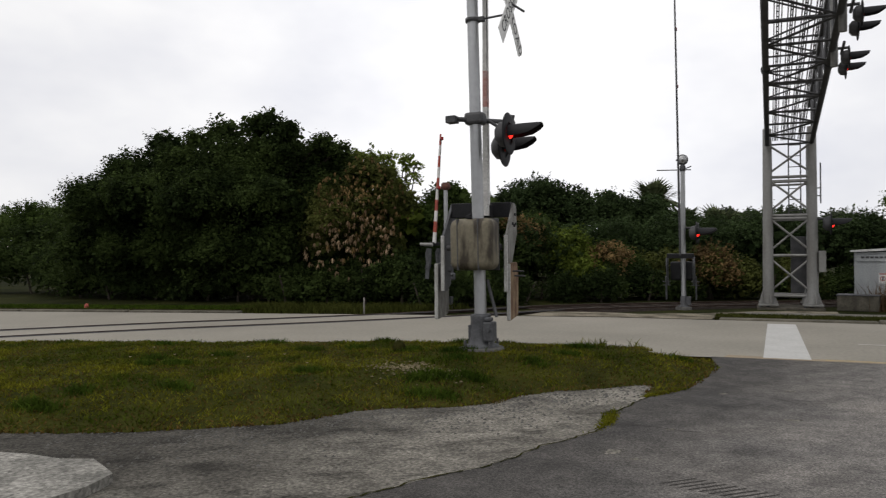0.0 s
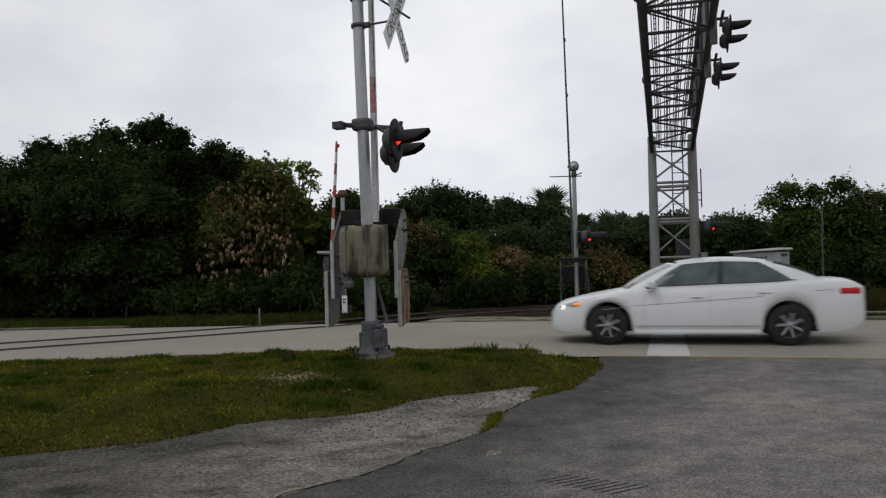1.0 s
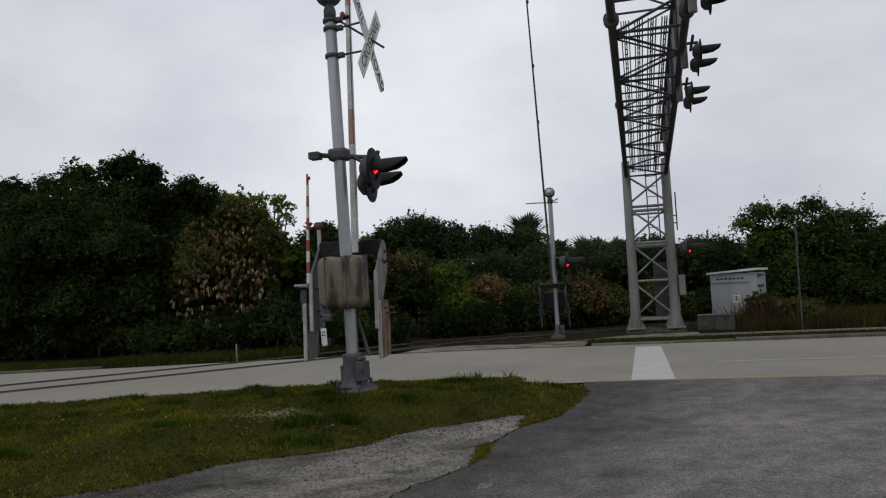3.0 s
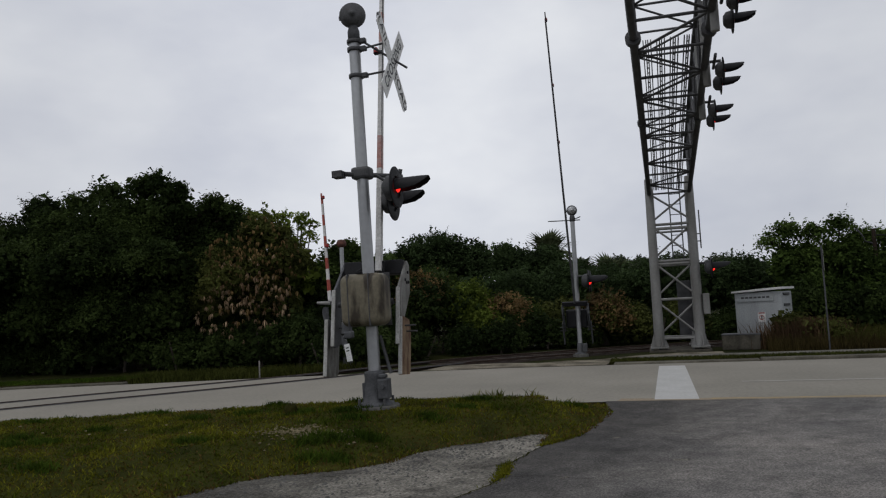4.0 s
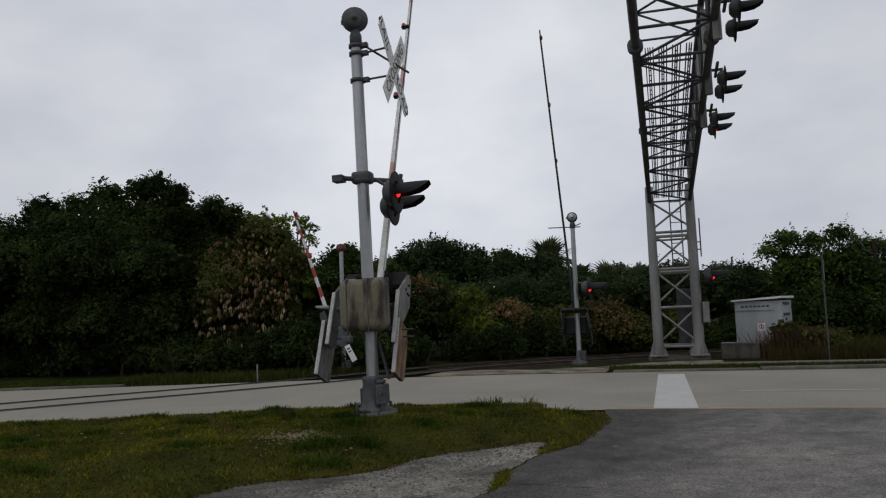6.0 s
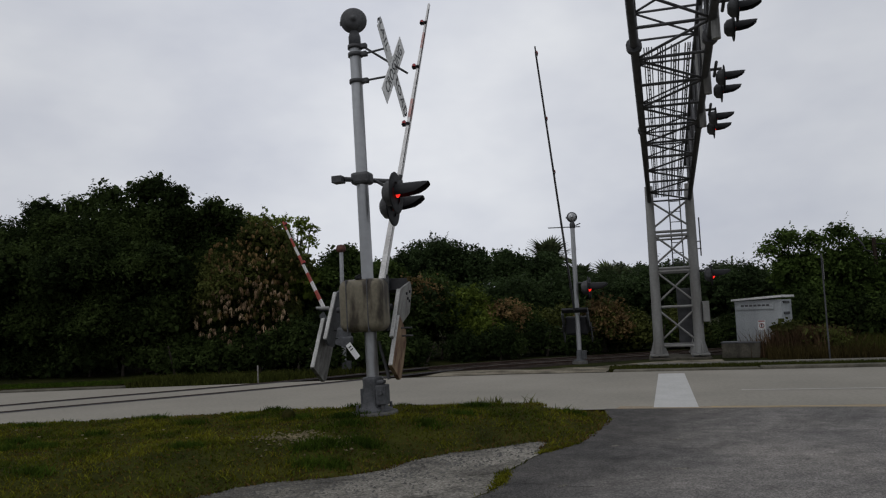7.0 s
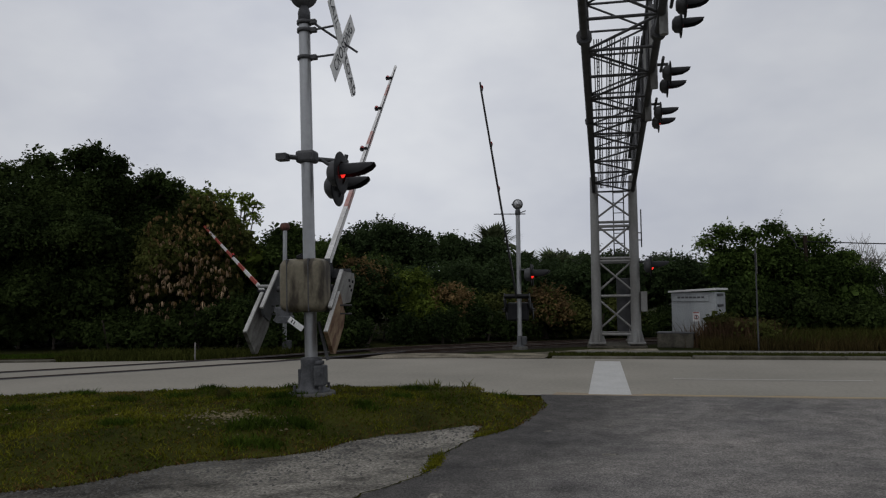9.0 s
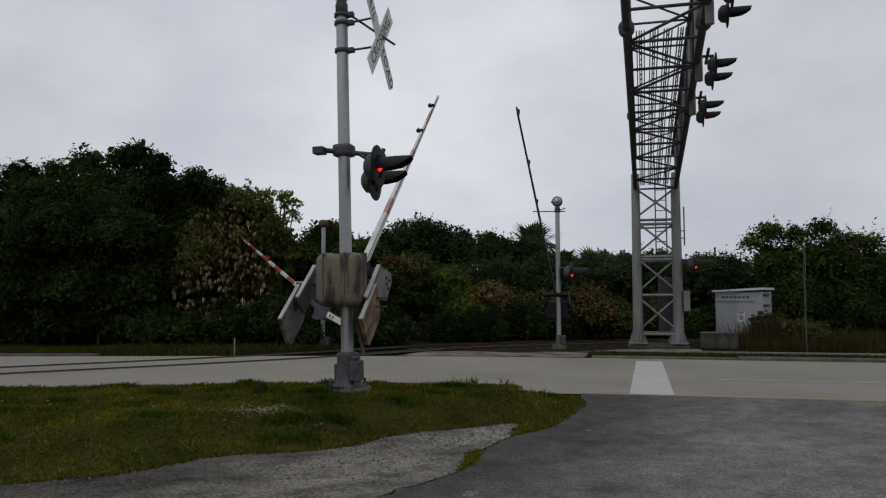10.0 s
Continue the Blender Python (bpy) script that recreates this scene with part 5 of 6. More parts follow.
def tree(name, lobes, foot, count, size, material, label, category="tree", thick=0.16, seed=1, extra=None, group="", core=None, **kw):
    rng, rs = np.random.default_rng(seed), random.Random(seed)
    loc = [(x - foot[0], y - foot[1], z, r) for x, y, z, r in lobes]
    t = thing(name, pose(foot[0], foot[1], 0), label, category, group)
    if category == "thicket":
        for x, y, z, r in loc:
            a, b = rs.gauss(0, 0.2), rs.gauss(0, 0.2)
            part("stem", Mesh().tube((x + a, y + b, -0.2), (x + a * 2, y + b * 2, z + r * 0.5), 0.05, 0.02, 6), M_BARK, t)
    else:
        part("trunk", trunk_mesh(loc, (0, 0), rs, thick), M_BARK, t)
    cr = new("crown", leaf_cloud("crown", loc, count, size, material, rng, **kw))
    cr.parent = t
    inner = new("inner_foliage", leaf_cloud("inner_foliage", [(x, y + 0.15 * r, z - 0.05, r * 0.8) for x, y, z, r in (loc if core is None else loc[-core:])], count // 4, size * 1.9, material, rng, sprig=0.3, per=5, shell=0.1, aspect=0.8))
    inner.parent = t
    if extra:
        for nm, lb, cnt, sz, m2, lab, kws in extra:
            ob = new(nm, leaf_cloud(nm, [(x - foot[0], y - foot[1], z, r) for x, y, z, r in lb], cnt, sz, m2, rng, **kws))
            ob.parent = t
            tagged(ob, lab, kind="stuff")
    return t


# the big dark tree beside the road
tree("oak_tree", [(-15.2, 20.9, 4.6, 1.25), (-16.7, 20.6, 4.4, 1.3), (-13.8, 21.7, 4.5, 0.9), (-18.7, 20.7, 4.3, 1.3), (-15.2, 20.2, 2.6, 1.8), (-17.4, 19.8, 2.6, 1.6), (-13.6, 21.8, 2.6, 1.6),
                  (-20.6, 20.6, 3.8, 1.6), (-21.2, 20.6, 2.2, 1.4), (-19.6, 20.9, 5.2, 0.75), (-18.2, 20.9, 5.4, 0.5), (-17.1, 20.9, 5.65, 0.55), (-15.85, 20.9, 5.65, 0.48), (-15.25, 20.9, 5.8, 0.55),
                  (-14.5, 20.9, 5.45, 0.5), (-13.3, 21.2, 5.0, 0.5), (-12.7, 21.3, 4.75, 0.42), (-14.0, 22.3, 1.2, 1.4), (-15.4, 20.5, 3.5, 1.5), (-18.3, 20.3, 3.1, 1.7), (-20.4, 20.2, 2.8, 1.4), (-13.4, 21.9, 3.6, 1.2),
                  (-16.6, 22.3, 1.2, 1.5), (-14.6, 22.6, 4.2, 1.2), (-13.4, 22.8, 4.3, 0.85), (-16.5, 18.9, 3.1, 1.25), (-18.8, 18.7, 3.1, 1.3), (-14.3, 19.4, 3.1, 1.0), (-20.9, 18.8, 3.0, 1.3),
                  (-14.3, 19.7, 1.5, 1.1), (-16.1, 19.5, 1.5, 1.15), (-18.0, 19.3, 1.5, 1.15), (-19.8, 19.2, 1.5, 1.15), (-21.6, 19.2, 1.5, 1.2)],
     (-16.0, 21.4), 205000, 0.105, L_DARK, "broad dark green oak with a dense rounded crown", thick=0.3, seed=11, group="trees behind the road", spiky=(0.10, 0.24))
tree("flowering_tree", [(-11.8, 20.5, 2.6, 1.2), (-12.6, 20.4, 1.8, 0.9), (-10.9, 20.5, 1.7, 0.8), (-11.2, 20.6, 3.7, 0.8), (-10.5, 20.7, 3.0, 0.75), (-12.5, 20.6, 2.9, 0.85)],
     (-11.7, 21.0), 24000, 0.11, L_OLIVE, "small olive tree hung with pale brown seed clusters", thick=0.1, seed=12, group="trees behind the road")
pods = bpy.data.objects["flowering_tree"]
for nm, lb, cnt, m2, ln, lab in (("seed_tassel", [(-11.6, 20.2, 1.75, 1.05), (-12.4, 20.1, 1.75, 0.75), (-10.75, 20.2, 1.85, 0.8), (-10.95, 20.3, 2.5, 0.85), (-11.9, 20.2, 2.4, 0.8)], 200, L_PINK, 0.17, "pale creamy-brown hanging seed tassels"),
                                 ("dry_husk", [(-11.2, 20.4, 3.6, 0.85), (-12.0, 20.3, 3.2, 0.85), (-10.5, 20.4, 2.9, 0.8), (-11.4, 20.2, 2.5, 1.2)], 240, L_HUSK, 0.14, "duller brown husks in the upper crown")):
    ob = new(nm, tassels(nm, [(x + 11.7, y - 21.0, z, r) for x, y, z, r in lb], cnt, m2, np.random.default_rng(cnt), ln))
    ob.parent = pods
    tagged(ob, lab, kind="stuff")
tree("shade_tree", [(-13.0, 23, 4.85, 0.22), (-12.4, 23, 4.75, 0.28), (-11.8, 23, 4.6, 0.28), (-11.2, 23, 4.62, 0.25), (-10.75, 23, 4.4, 0.2), (-10.8, 23, 4.0, 0.22), (-11.4, 23, 3.8, 0.3), (-12.0, 23, 4.0, 0.35),
                    (-12.6, 23, 4.1, 0.35), (-11.1, 23, 4.25, 0.25), (-11.7, 23, 4.2, 0.25), (-11.4, 23.1, 3.2, 0.5), (-11.2, 23.1, 2.5, 0.8)],
     (-11.6, 23.4), 5200, 0.15, L_FRESH, "light green young tree with open branches", thick=0.07, seed=13, group="trees behind the road", core=1, shell=0.5, per=10, sprig=0.16)
bushes = [((-12.6, 20.6, 0.6, 1.0), (-10.6, 20.7, 0.35, 0.8), (-14.4, 21.6, 0.4, 1.1)), ((-16.5, 21.6, 0.5, 1.2), (-18.5, 21.4, 0.5, 1.2), (-20.5, 21.2, 0.6, 1.2)),
          ((-9.3, 21.0, 0.6, 1.0), (-8.0, 22.0, 0.6, 1.0), (-11.6, 20.5, 0.55, 0.95), (-10.3, 20.7, 0.5, 0.9), (-8.9, 21.5, 1.2, 1.0))]
for i, lb in enumerate(bushes):
    tree("shrub", list(lb), (lb[0][0], lb[0][1] + 0.4), 22000, 0.10, L_DARK, "dense dark green undergrowth below the trees", "shrub", 0.06, 30 + i, group="undergrowth")
tree("woodland_tree", [(-10.3, 24, 2.3, 1.4), (-11.4, 24, 1.1, 1.5), (-9.2, 24.3, 1.2, 1.5), (-10.0, 24, 3.3, 0.7), (-8.6, 24, 2.6, 0.8)], (-10, 24.4), 40000, 0.12, L_MID,
     "dark green tree behind the crossing mast", seed=14, group="woodland edge")
tree("woodland_tree", [(-10.7, 36, 3.2, 2.3), (-12.6, 36, 2.6, 2.0), (-8.3, 36, 3.2, 1.75), (-9.6, 35.5, 3.9, 1.35), (-14.4, 36.5, 3.0, 1.7), (-11.5, 35, 1.2, 2.0)], (-10.6, 36.6), 50000, 0.15, L_DEEP,
     "round-topped green tree in the woodland", thick=0.25, seed=15, group="woodland edge")
tree("shrub", [(-7.4, 25, 1.5, 1.45), (-8.3, 24.6, 0.7, 1.2), (-6.2, 25.2, 1.2, 1.25), (-4.9, 25.6, 0.95, 1.1), (-5.6, 24.9, 0.4, 0.9), (-3.9, 26, 0.6, 0.9)], (-6.6, 25.8), 60000, 0.09, L_MID,
     "mixed green shrubs with reddish seed heads behind the track", "shrub", seed=16, group="undergrowth",
     extra=[("seed_head", [(-7.9, 24.3, 1.95, 1.0), (-6.9, 24.2, 1.7, 0.8), (-4.7, 24.6, 1.1, 0.85)], 5200, 0.10, L_DRY, "rusty brown seed heads", {"sprig": 0.15, "per": 10, "shell": 0.9}),
            ("fresh_leaves", [(-6.0, 24.4, 1.4, 0.95), (-5.4, 24.3, 0.9, 0.7)], 9000, 0.11, L_FRESH, "fresh light green leaves", {"sprig": 0.2, "per": 8, "shell": 0.9})])
tree("woodland_tree", [(-5.9, 33, 3.1, 1.0), (-6.2, 33, 3.7, 0.5), (-4.8, 33, 2.4, 1.6), (-3.6, 33, 2.0, 1.6), (-2.2, 33.4, 1.7, 1.4), (-4.3, 33.2, 3.4, 0.7)], (-4.8, 33.6), 36000, 0.14, L_DEEP,
     "dark broken-topped tree in the woodland", seed=17, group="woodland edge")
tree("woodland_tree", [(-1.2, 34, 1.1, 1.7), (0.6, 34.5, 1.2, 1.7), (2.4, 34, 1.4, 1.6), (4.1, 34, 1.6, 1.5), (5.6, 34, 1.4, 1.5)], (1.0, 34.6), 36000, 0.14, L_DEEP,
     "low dark trees behind the signal bridge", seed=18, group="woodland edge")
tree("shrub", [(-1.7, 25.6, 0.75, 0.95), (-3.2, 26.4, 0.6, 1.1), (-0.7, 26.2, 0.5, 0.9), (0.8, 27, 0.5, 0.9)], (-1.6, 26.0), 24000, 0.115, L_OLIVE,
     "olive shrubs with dry brown leaves behind the track", "shrub", seed=19, group="undergrowth",
     extra=[("dry_leaves", [(-1.6, 25.3, 0.8, 0.85)], 4500, 0.11, L_DRY, "dry brown leaves", {"sprig": 0.2, "per": 8, "shell": 0.9})])
tree("woodland_tree", [(-2.0, 56, 3.5, 1.3), (-0.4, 55, 3.1, 1.6), (1.8, 55, 3.0, 1.8), (4.6, 55, 2.8, 1.6), (6.6, 55, 2.6, 1.4), (3.0, 55, 1.2, 2.4), (9, 55, 2.2, 1.8)], (2, 56), 30000, 0.2, L_HAZED,
     "far green trees on the horizon, haze painted into the leaf colour", seed=20, group="woodland edge")
tree("shade_tree", [(3.7, 26, 2.95, 0.42), (4.3, 26, 3.2, 0.45), (5.0, 26, 3.05, 0.48), (5.8, 26, 3.2, 0.5), (6.4, 26, 2.9, 0.45), (7.0, 26, 2.75, 0.5), (7.8, 26.2, 2.3, 0.55), (8.5, 26.4, 1.8, 0.6),
                    (4.5, 26, 2.2, 0.85), (5.9, 26, 2.1, 1.0), (7.1, 26, 1.8, 1.0), (5.0, 26, 1.1, 1.2), (6.4, 26, 1.0, 1.2), (7.8, 26.2, 1.0, 1.0)], (5.8, 26.4), 48000, 0.115, L_LIGHT,
     "light green broad-leaved tree behind the relay cabinet", thick=0.14, seed=21, group="trees behind the road", core=6, shell=0.45, per=7)
tree("shrub", [(4.6, 25.2, 0.7, 1.1), (6.2, 25.2, 0.6, 1.1), (7.8, 25.4, 0.5, 1.0), (9.6, 26.5, 0.5, 1.1), (11.6, 27.5, 0.5, 1.3), (14, 29, 0.6, 1.6)], (6, 25.6), 36000, 0.10, L_DARK,
     "dark undergrowth below the broad-leaved tree", "shrub", seed=22, group="undergrowth")
tree("shrub", [(3.5, 21.9, 0.5, 0.4), (3.9, 21.7, 0.35, 0.38), (4.4, 21.6, 0.25, 0.4)], (3.8, 22.0), 1600, 0.11, L_OLIVE, "scraggy olive weeds beside the relay cabinet", "shrub", 0.03, 23, group="undergrowth")
tree("woodland_tree", [(-26, 27, 2.6, 2.0), (-28.5, 28, 3.0, 1.9), (-24, 25, 1.8, 1.8), (-31, 29, 2.2, 2.0), (-34, 30, 2.8, 2.2), (-38.5, 31, 3.0, 2.0), (-42, 32, 2.6, 2.2), (-29, 26, 0.8, 2.0)], (-30, 29), 44000, 0.15, L_MID,
     "distant green trees beyond the oak", seed=24, group="woodland edge")
# low woodland filling between the nearer trees
def thicket(pts, count, size, material, label, seed):
    tree("woodland_thicket", pts, (pts[len(pts) // 2][0], pts[len(pts) // 2][1] + 0.5), count, size, material, label, "thicket", 0.1, seed, group="woodland edge")


thicket([(-24 + 2.3 * i, 44 + 2.5 * math.sin(i * 1.9), 1.3 + 0.4 * math.sin(i * 2.7), 2.2) for i in range(21)], 40000, 0.2, L_HAZED, "low dense thicket closing the woodland", 25)
thicket([(-26 + 1.9 * i, 25.2 + 1.2 * math.sin(i * 2.3), 1.3 + 0.3 * math.sin(i * 1.3), 1.5) for i in range(11)], 30000, 0.15, L_DARK, "dark thicket between the oak and the track", 26)
thicket([(-29 + 1.8 * i, 23.6 + 0.5 * math.sin(i * 2.3), 1.9 + 0.35 * math.sin(i * 1.7), 1.5) for i in range(10)], 22000, 0.16, L_DARK, "tall dark thicket behind the oak", 36)
thicket([(-24 + 1.6 * i, 25.6 + 0.3 * math.sin(i * 2.9), 1.5, 1.35) for i in range(7)], 12000, 0.16, L_DARK, "second dark thicket behind the oak", 38)
thicket([(-29 + 1.9 * i, 21.6 + 0.5 * math.sin(i * 1.9), 0.9 + 0.3 * math.sin(i * 2.7), 1.25) for i in range(5)], 30000, 0.12, L_DARK, "dark thicket at the roadside bend", 37)
beside = [p for p in side(3.15) if p.y > 18.9][:34:2]
thicket([(p.x, p.y + 0.25 * math.sin(k * 2.9), 0.30 + 0.12 * math.sin(k * 1.7), 0.72) for k, p in enumerate(beside)], 44000, 0.08, L_DARK, "knee-high green thicket along the track", 27)
thicket([(-23.0 + 1.2 * i, 20.0 + 0.3 * math.sin(i * 2.1), 0.45 + 0.15 * math.sin(i * 1.3), 1.0) for i in range(12)], 30000, 0.10, L_DARK, "low dark skirt of leaves below the oak", 39)
thicket([(-8.5 + 1.7 * i, 29.5 + 0.6 * math.sin(i * 2.1), 1.5 + 0.25 * math.sin(i * 3.1), 1.6) for i in range(11)], 46000, 0.125, L_DEEP, "dark middle layer of the woodland", 28)
thicket([(10 + 2.2 * i, 31 + 0.8 * i, 0.9, 1.5) for i in range(7)], 24000, 0.15, L_DARK, "dark low trees beyond the utility pole", 29)


def palm(x, y, z, r, seed):
    rs = random.Random(seed)
    t = thing("cabbage_palm", pose(x, y, 0), "cabbage palm with a ragged fan-leaf head above the woods", "palm", "palms in the woods")
    part("trunk", Mesh().tube((0, 0, -0.1), (0.1, 0, z), 0.16, 0.13, 9), M_BARK, t)
    for k in range(52):
        a, e = rs.uniform(0, 2 * math.pi), rs.uniform(-1.0, 1.35)
        ln = r * rs.uniform(0.75, 1.1)
        fan = Mesh()
        m = Matrix.Translation((0.1, 0, z)) @ Matrix.Rotation(a, 4, "Z") @ Matrix.Rotation(-e, 4, "Y")
        fan.tube((0, 0, 0), (ln * 0.5, 0, 0), 0.015, n=4, m=m)
        for j in range(13):
            b = (j - 6) * 0.2
            tip = (ln * 0.5 + ln * 0.62 * math.cos(b), ln * 0.62 * math.sin(b), -0.18 * ln * abs(math.sin(b)) - 0.1 * ln)
            w = 0.10
            fan.add([(ln * 0.5, -w * 0.3, 0), (ln * 0.5 + (tip[0] - ln * 0.5) * 0.5, tip[1] * 0.5 - w, 0.02), tip, (ln * 0.5 + (tip[0] - ln * 0.5) * 0.5, tip[1] * 0.5 + w, 0.02)], [(0, 1, 2, 3)], m)
        part("frond", fan, L_PALM, t)
    return t


palm(-5.4, 41.5, 3.85, 1.6, 1)
palm(-2.2, 42, 2.35, 1.6, 2)
palm(-3.9, 42.5, 2.9, 1.1, 3)

# a leafless tree at the edge of the view
rs2 = random.Random(9)
bare_t = thing("leafless_tree", pose(9.9, 29.5, -0.06), "bleached leafless tree with thin bare twigs", "tree")
twigs = Mesh()


def grow(p, d, ln, r, depth):
    q = p + d * ln
    twigs.tube(p, q, r, r * 0.65, 5, caps=False)
    if depth:
        for _ in range(3 if depth > 1 else 2):
            nd = (d + Vector((rs2.gauss(0, 0.45), rs2.gauss(0, 0.45), rs2.gauss(0.08, 0.25)))).normalized()
            grow(q, nd, ln * rs2.uniform(0.6, 0.85), r * 0.6, depth - 1)


for k in range(4):
    grow(Vector((0.1 * k, 0, 0)), Vector((rs2.gauss(0, 0.35), rs2.gauss(0, 0.3), 1)).normalized(), 1.15, 0.05, 4)
part("branches", twigs, M_BAREW, bare_t)

# ---- the passing car ----
M_SEAM = mat("grey_seam_and_crease_shade", (0.34, 0.345, 0.35), 0.6, scale=9, fine=50, bump=0)
M_CARP = mat("white_car_paint", (0.64, 0.65, 0.655), 0.2, dark=(0.62, 0.63, 0.635), scale=2, fine=50, bump=0, fine_mix=0.03)
M_GLASS = mat("tinted_glass", (0.095, 0.12, 0.115), 0.05, dark=(0.05, 0.068, 0.066), scale=3, fine=40, bump=0)
M_TYRE = mat("tyre_rubber", (0.02, 0.02, 0.021), 0.8, scale=9, fine=50, bump=0.1)
M_RIM = mat("alloy_rim", (0.34, 0.35, 0.36), 0.3, 0.7, dark=(0.25, 0.26, 0.27), scale=9, fine=50, bump=0)
M_TRIM = mat("black_trim", (0.02, 0.02, 0.022), 0.5, scale=9, fine=50, bump=0)
M_HEAD = mat("headlight_glass", (0.6, 0.62, 0.64), 0.12, 0.3, dark=(0.4, 0.42, 0.44), scale=14, fine=40, bump=0)
M_HEADON = mat("lit_headlight", (0.8, 0.8, 0.75), 0.2, scale=9, bump=0, emit=(1.0, 0.95, 0.85), emit_power=1.3)
M_AMBER = mat("amber_lamp", (0.7, 0.25, 0.05), 0.25, scale=9, bump=0, emit=(1.0, 0.35, 0.08), emit_power=0.6)
M_TAIL = mat("tail_lamp", (0.45, 0.02, 0.025), 0.2, dark=(0.36, 0.015, 0.02), scale=9, bump=0, emit=(1.0, 0.05, 0.04), emit_power=0.03)


def smooth_at(x, xs, ys):
    """Monotone-looking interpolation through a few stations."""
    i = max(0, min(len(xs) - 2, int(np.searchsorted(xs, x)) - 1))
    t = min(1.0, max(0.0, (x - xs[i]) / (xs[i + 1] - xs[i])))
    def slope(k):
        k0, k1 = max(0, k - 1), min(len(xs) - 1, k + 1)
        return (ys[k1] - ys[k0]) / (xs[k1] - xs[k0])
    h = xs[i + 1] - xs[i]
    return ((2 * t ** 3 - 3 * t * t + 1) * ys[i] + (t ** 3 - 2 * t * t + t) * h * slope(i) + (-2 * t ** 3 + 3 * t * t) * ys[i + 1] + (t ** 3 - t * t) * h * slope(i + 1))


# the car's nose is at x = 0 and its tail at 4.93; wheels at 1.0 and 3.8
TOPX, TOPZ = (0.0, 0.12, 0.4, 0.9, 1.45, 2.0, 2.8, 3.6, 4.2, 4.7, 4.93), (0.52, 0.65, 0.74, 0.84, 0.915, 0.93, 0.955, 0.98, 1.02, 1.01, 0.91)
WX, WY = (0.0, 0.12, 0.4, 1.0, 2.4, 3.8, 4.5, 4.8, 4.93), (0.40, 0.61, 0.79, 0.90, 0.922, 0.915, 0.87, 0.77, 0.62)
BX, BZ = (0.0, 0.25, 0.6, 2.4, 4.3, 4.7, 4.93), (0.26, 0.2, 0.19, 0.19, 0.21, 0.26, 0.36)
WHEELS, WR = (1.0, 3.8), 0.325
CAR = 0.95  # overall scale of the car


def car_bottom(x):
    z = smooth_at(x, BX, BZ)
    for wx in WHEELS:
        q = 0.385 ** 2 - (x - wx) ** 2
        if q > 0:
            z = max(z, WR + math.sqrt(q))
    return z


def body_shell():
    me = Mesh()
    xs = sorted(set([4.93 * i / 70 for i in range(71)] + [w + 0.385 * math.sin(radians(a)) * 0.9999 for w in WHEELS for a in range(-90, 91, 10)]))
    prof = ((0.0, 0.93), (0.12, 0.975), (0.3, 0.998), (0.5, 1.0), (0.62, 0.995), (0.68, 0.985), (0.85, 0.97), (0.95, 0.94), (1.0, 0.88))
    rows = len(prof) * 2 + 5
    for x in xs:
        zb, zt, w = car_bottom(x), smooth_at(x, TOPX, TOPZ), smooth_at(x, WX, WY)
        full = smooth_at(x, BX, BZ)
        ring = [(x, -w * s, zb + (zt - zb) * v) for v, s in prof]
        ring += [(x, -w * 0.88 * (1 - (k + 1) / 3), zt + 0.035 * (1 - (1 - (k + 1) / 3) ** 2)) for k in range(5)]
        ring += [(x, w * s, zb + (zt - zb) * v) for v, s in reversed(prof)]
        me.v += ring
    n = len(prof) * 2 + 5
    fs = [(i * n + j, (i + 1) * n + j, (i + 1) * n + j + 1, i * n + j + 1) for i in range(len(xs) - 1) for j in range(n - 1)]
    fs += [tuple(range(n)), tuple((len(xs) - 1) * n + j for j in range(n - 1, -1, -1))]
    me.f += fs
    me.smooth += [True] * (len(fs) - 2) + [False] * 2
    return me


def cabin_point(u, v, s):
    """u along the cabin 0..1, v from belt 0 to roof edge 1, s side -1 or 1."""
    xb, xr = 1.28 + (4.35 - 1.28) * u, 2.12 + (3.55 - 2.12) * u
    x = xb + (xr - xb) * v
    zb = smooth_at(xb, TOPX, TOPZ) - 0.01
    zr = 1.315 + 0.07 * math.sin(math.pi * min(1, max(0, u * 0.95 + 0.03))) ** 0.8
    bow = 0.05 * math.sin(math.pi * v)
    z = zb + (zr - zb) * v + (0.02 * math.sin(math.pi * v) if 0 < u < 1 else 0.03 * math.sin(math.pi * v))
    yb = smooth_at(xb, WX, WY) * 0.90
    yr = 0.60 - 0.05 * abs(u - 0.5)
    end = min(1, 6 * u, 6 * (1 - u)) * 0.06 - 0.06
    return (x, s * (yb + (yr - yb) * v + bow * 0.5 + end), z)


def cabin_grid(u0, u1, v0, v1, s, nu=10, nv=5, push=0.0):
    me = Mesh()
    vs = [cabin_point(u0 + (u1 - u0) * i / nu, v0 + (v1 - v0) * j / nv, s) for i in range(nu + 1) for j in range(nv + 1)]
    vs = [(x, y + s * push, z + push * 0.3) for x, y, z in vs]
    k = nv + 1
    me.add(vs, [(i * k + j, (i + 1) * k + j, (i + 1) * k + j + 1, i * k + j + 1) for i in range(nu) for j in range(nv)], smooth=True)
    return me


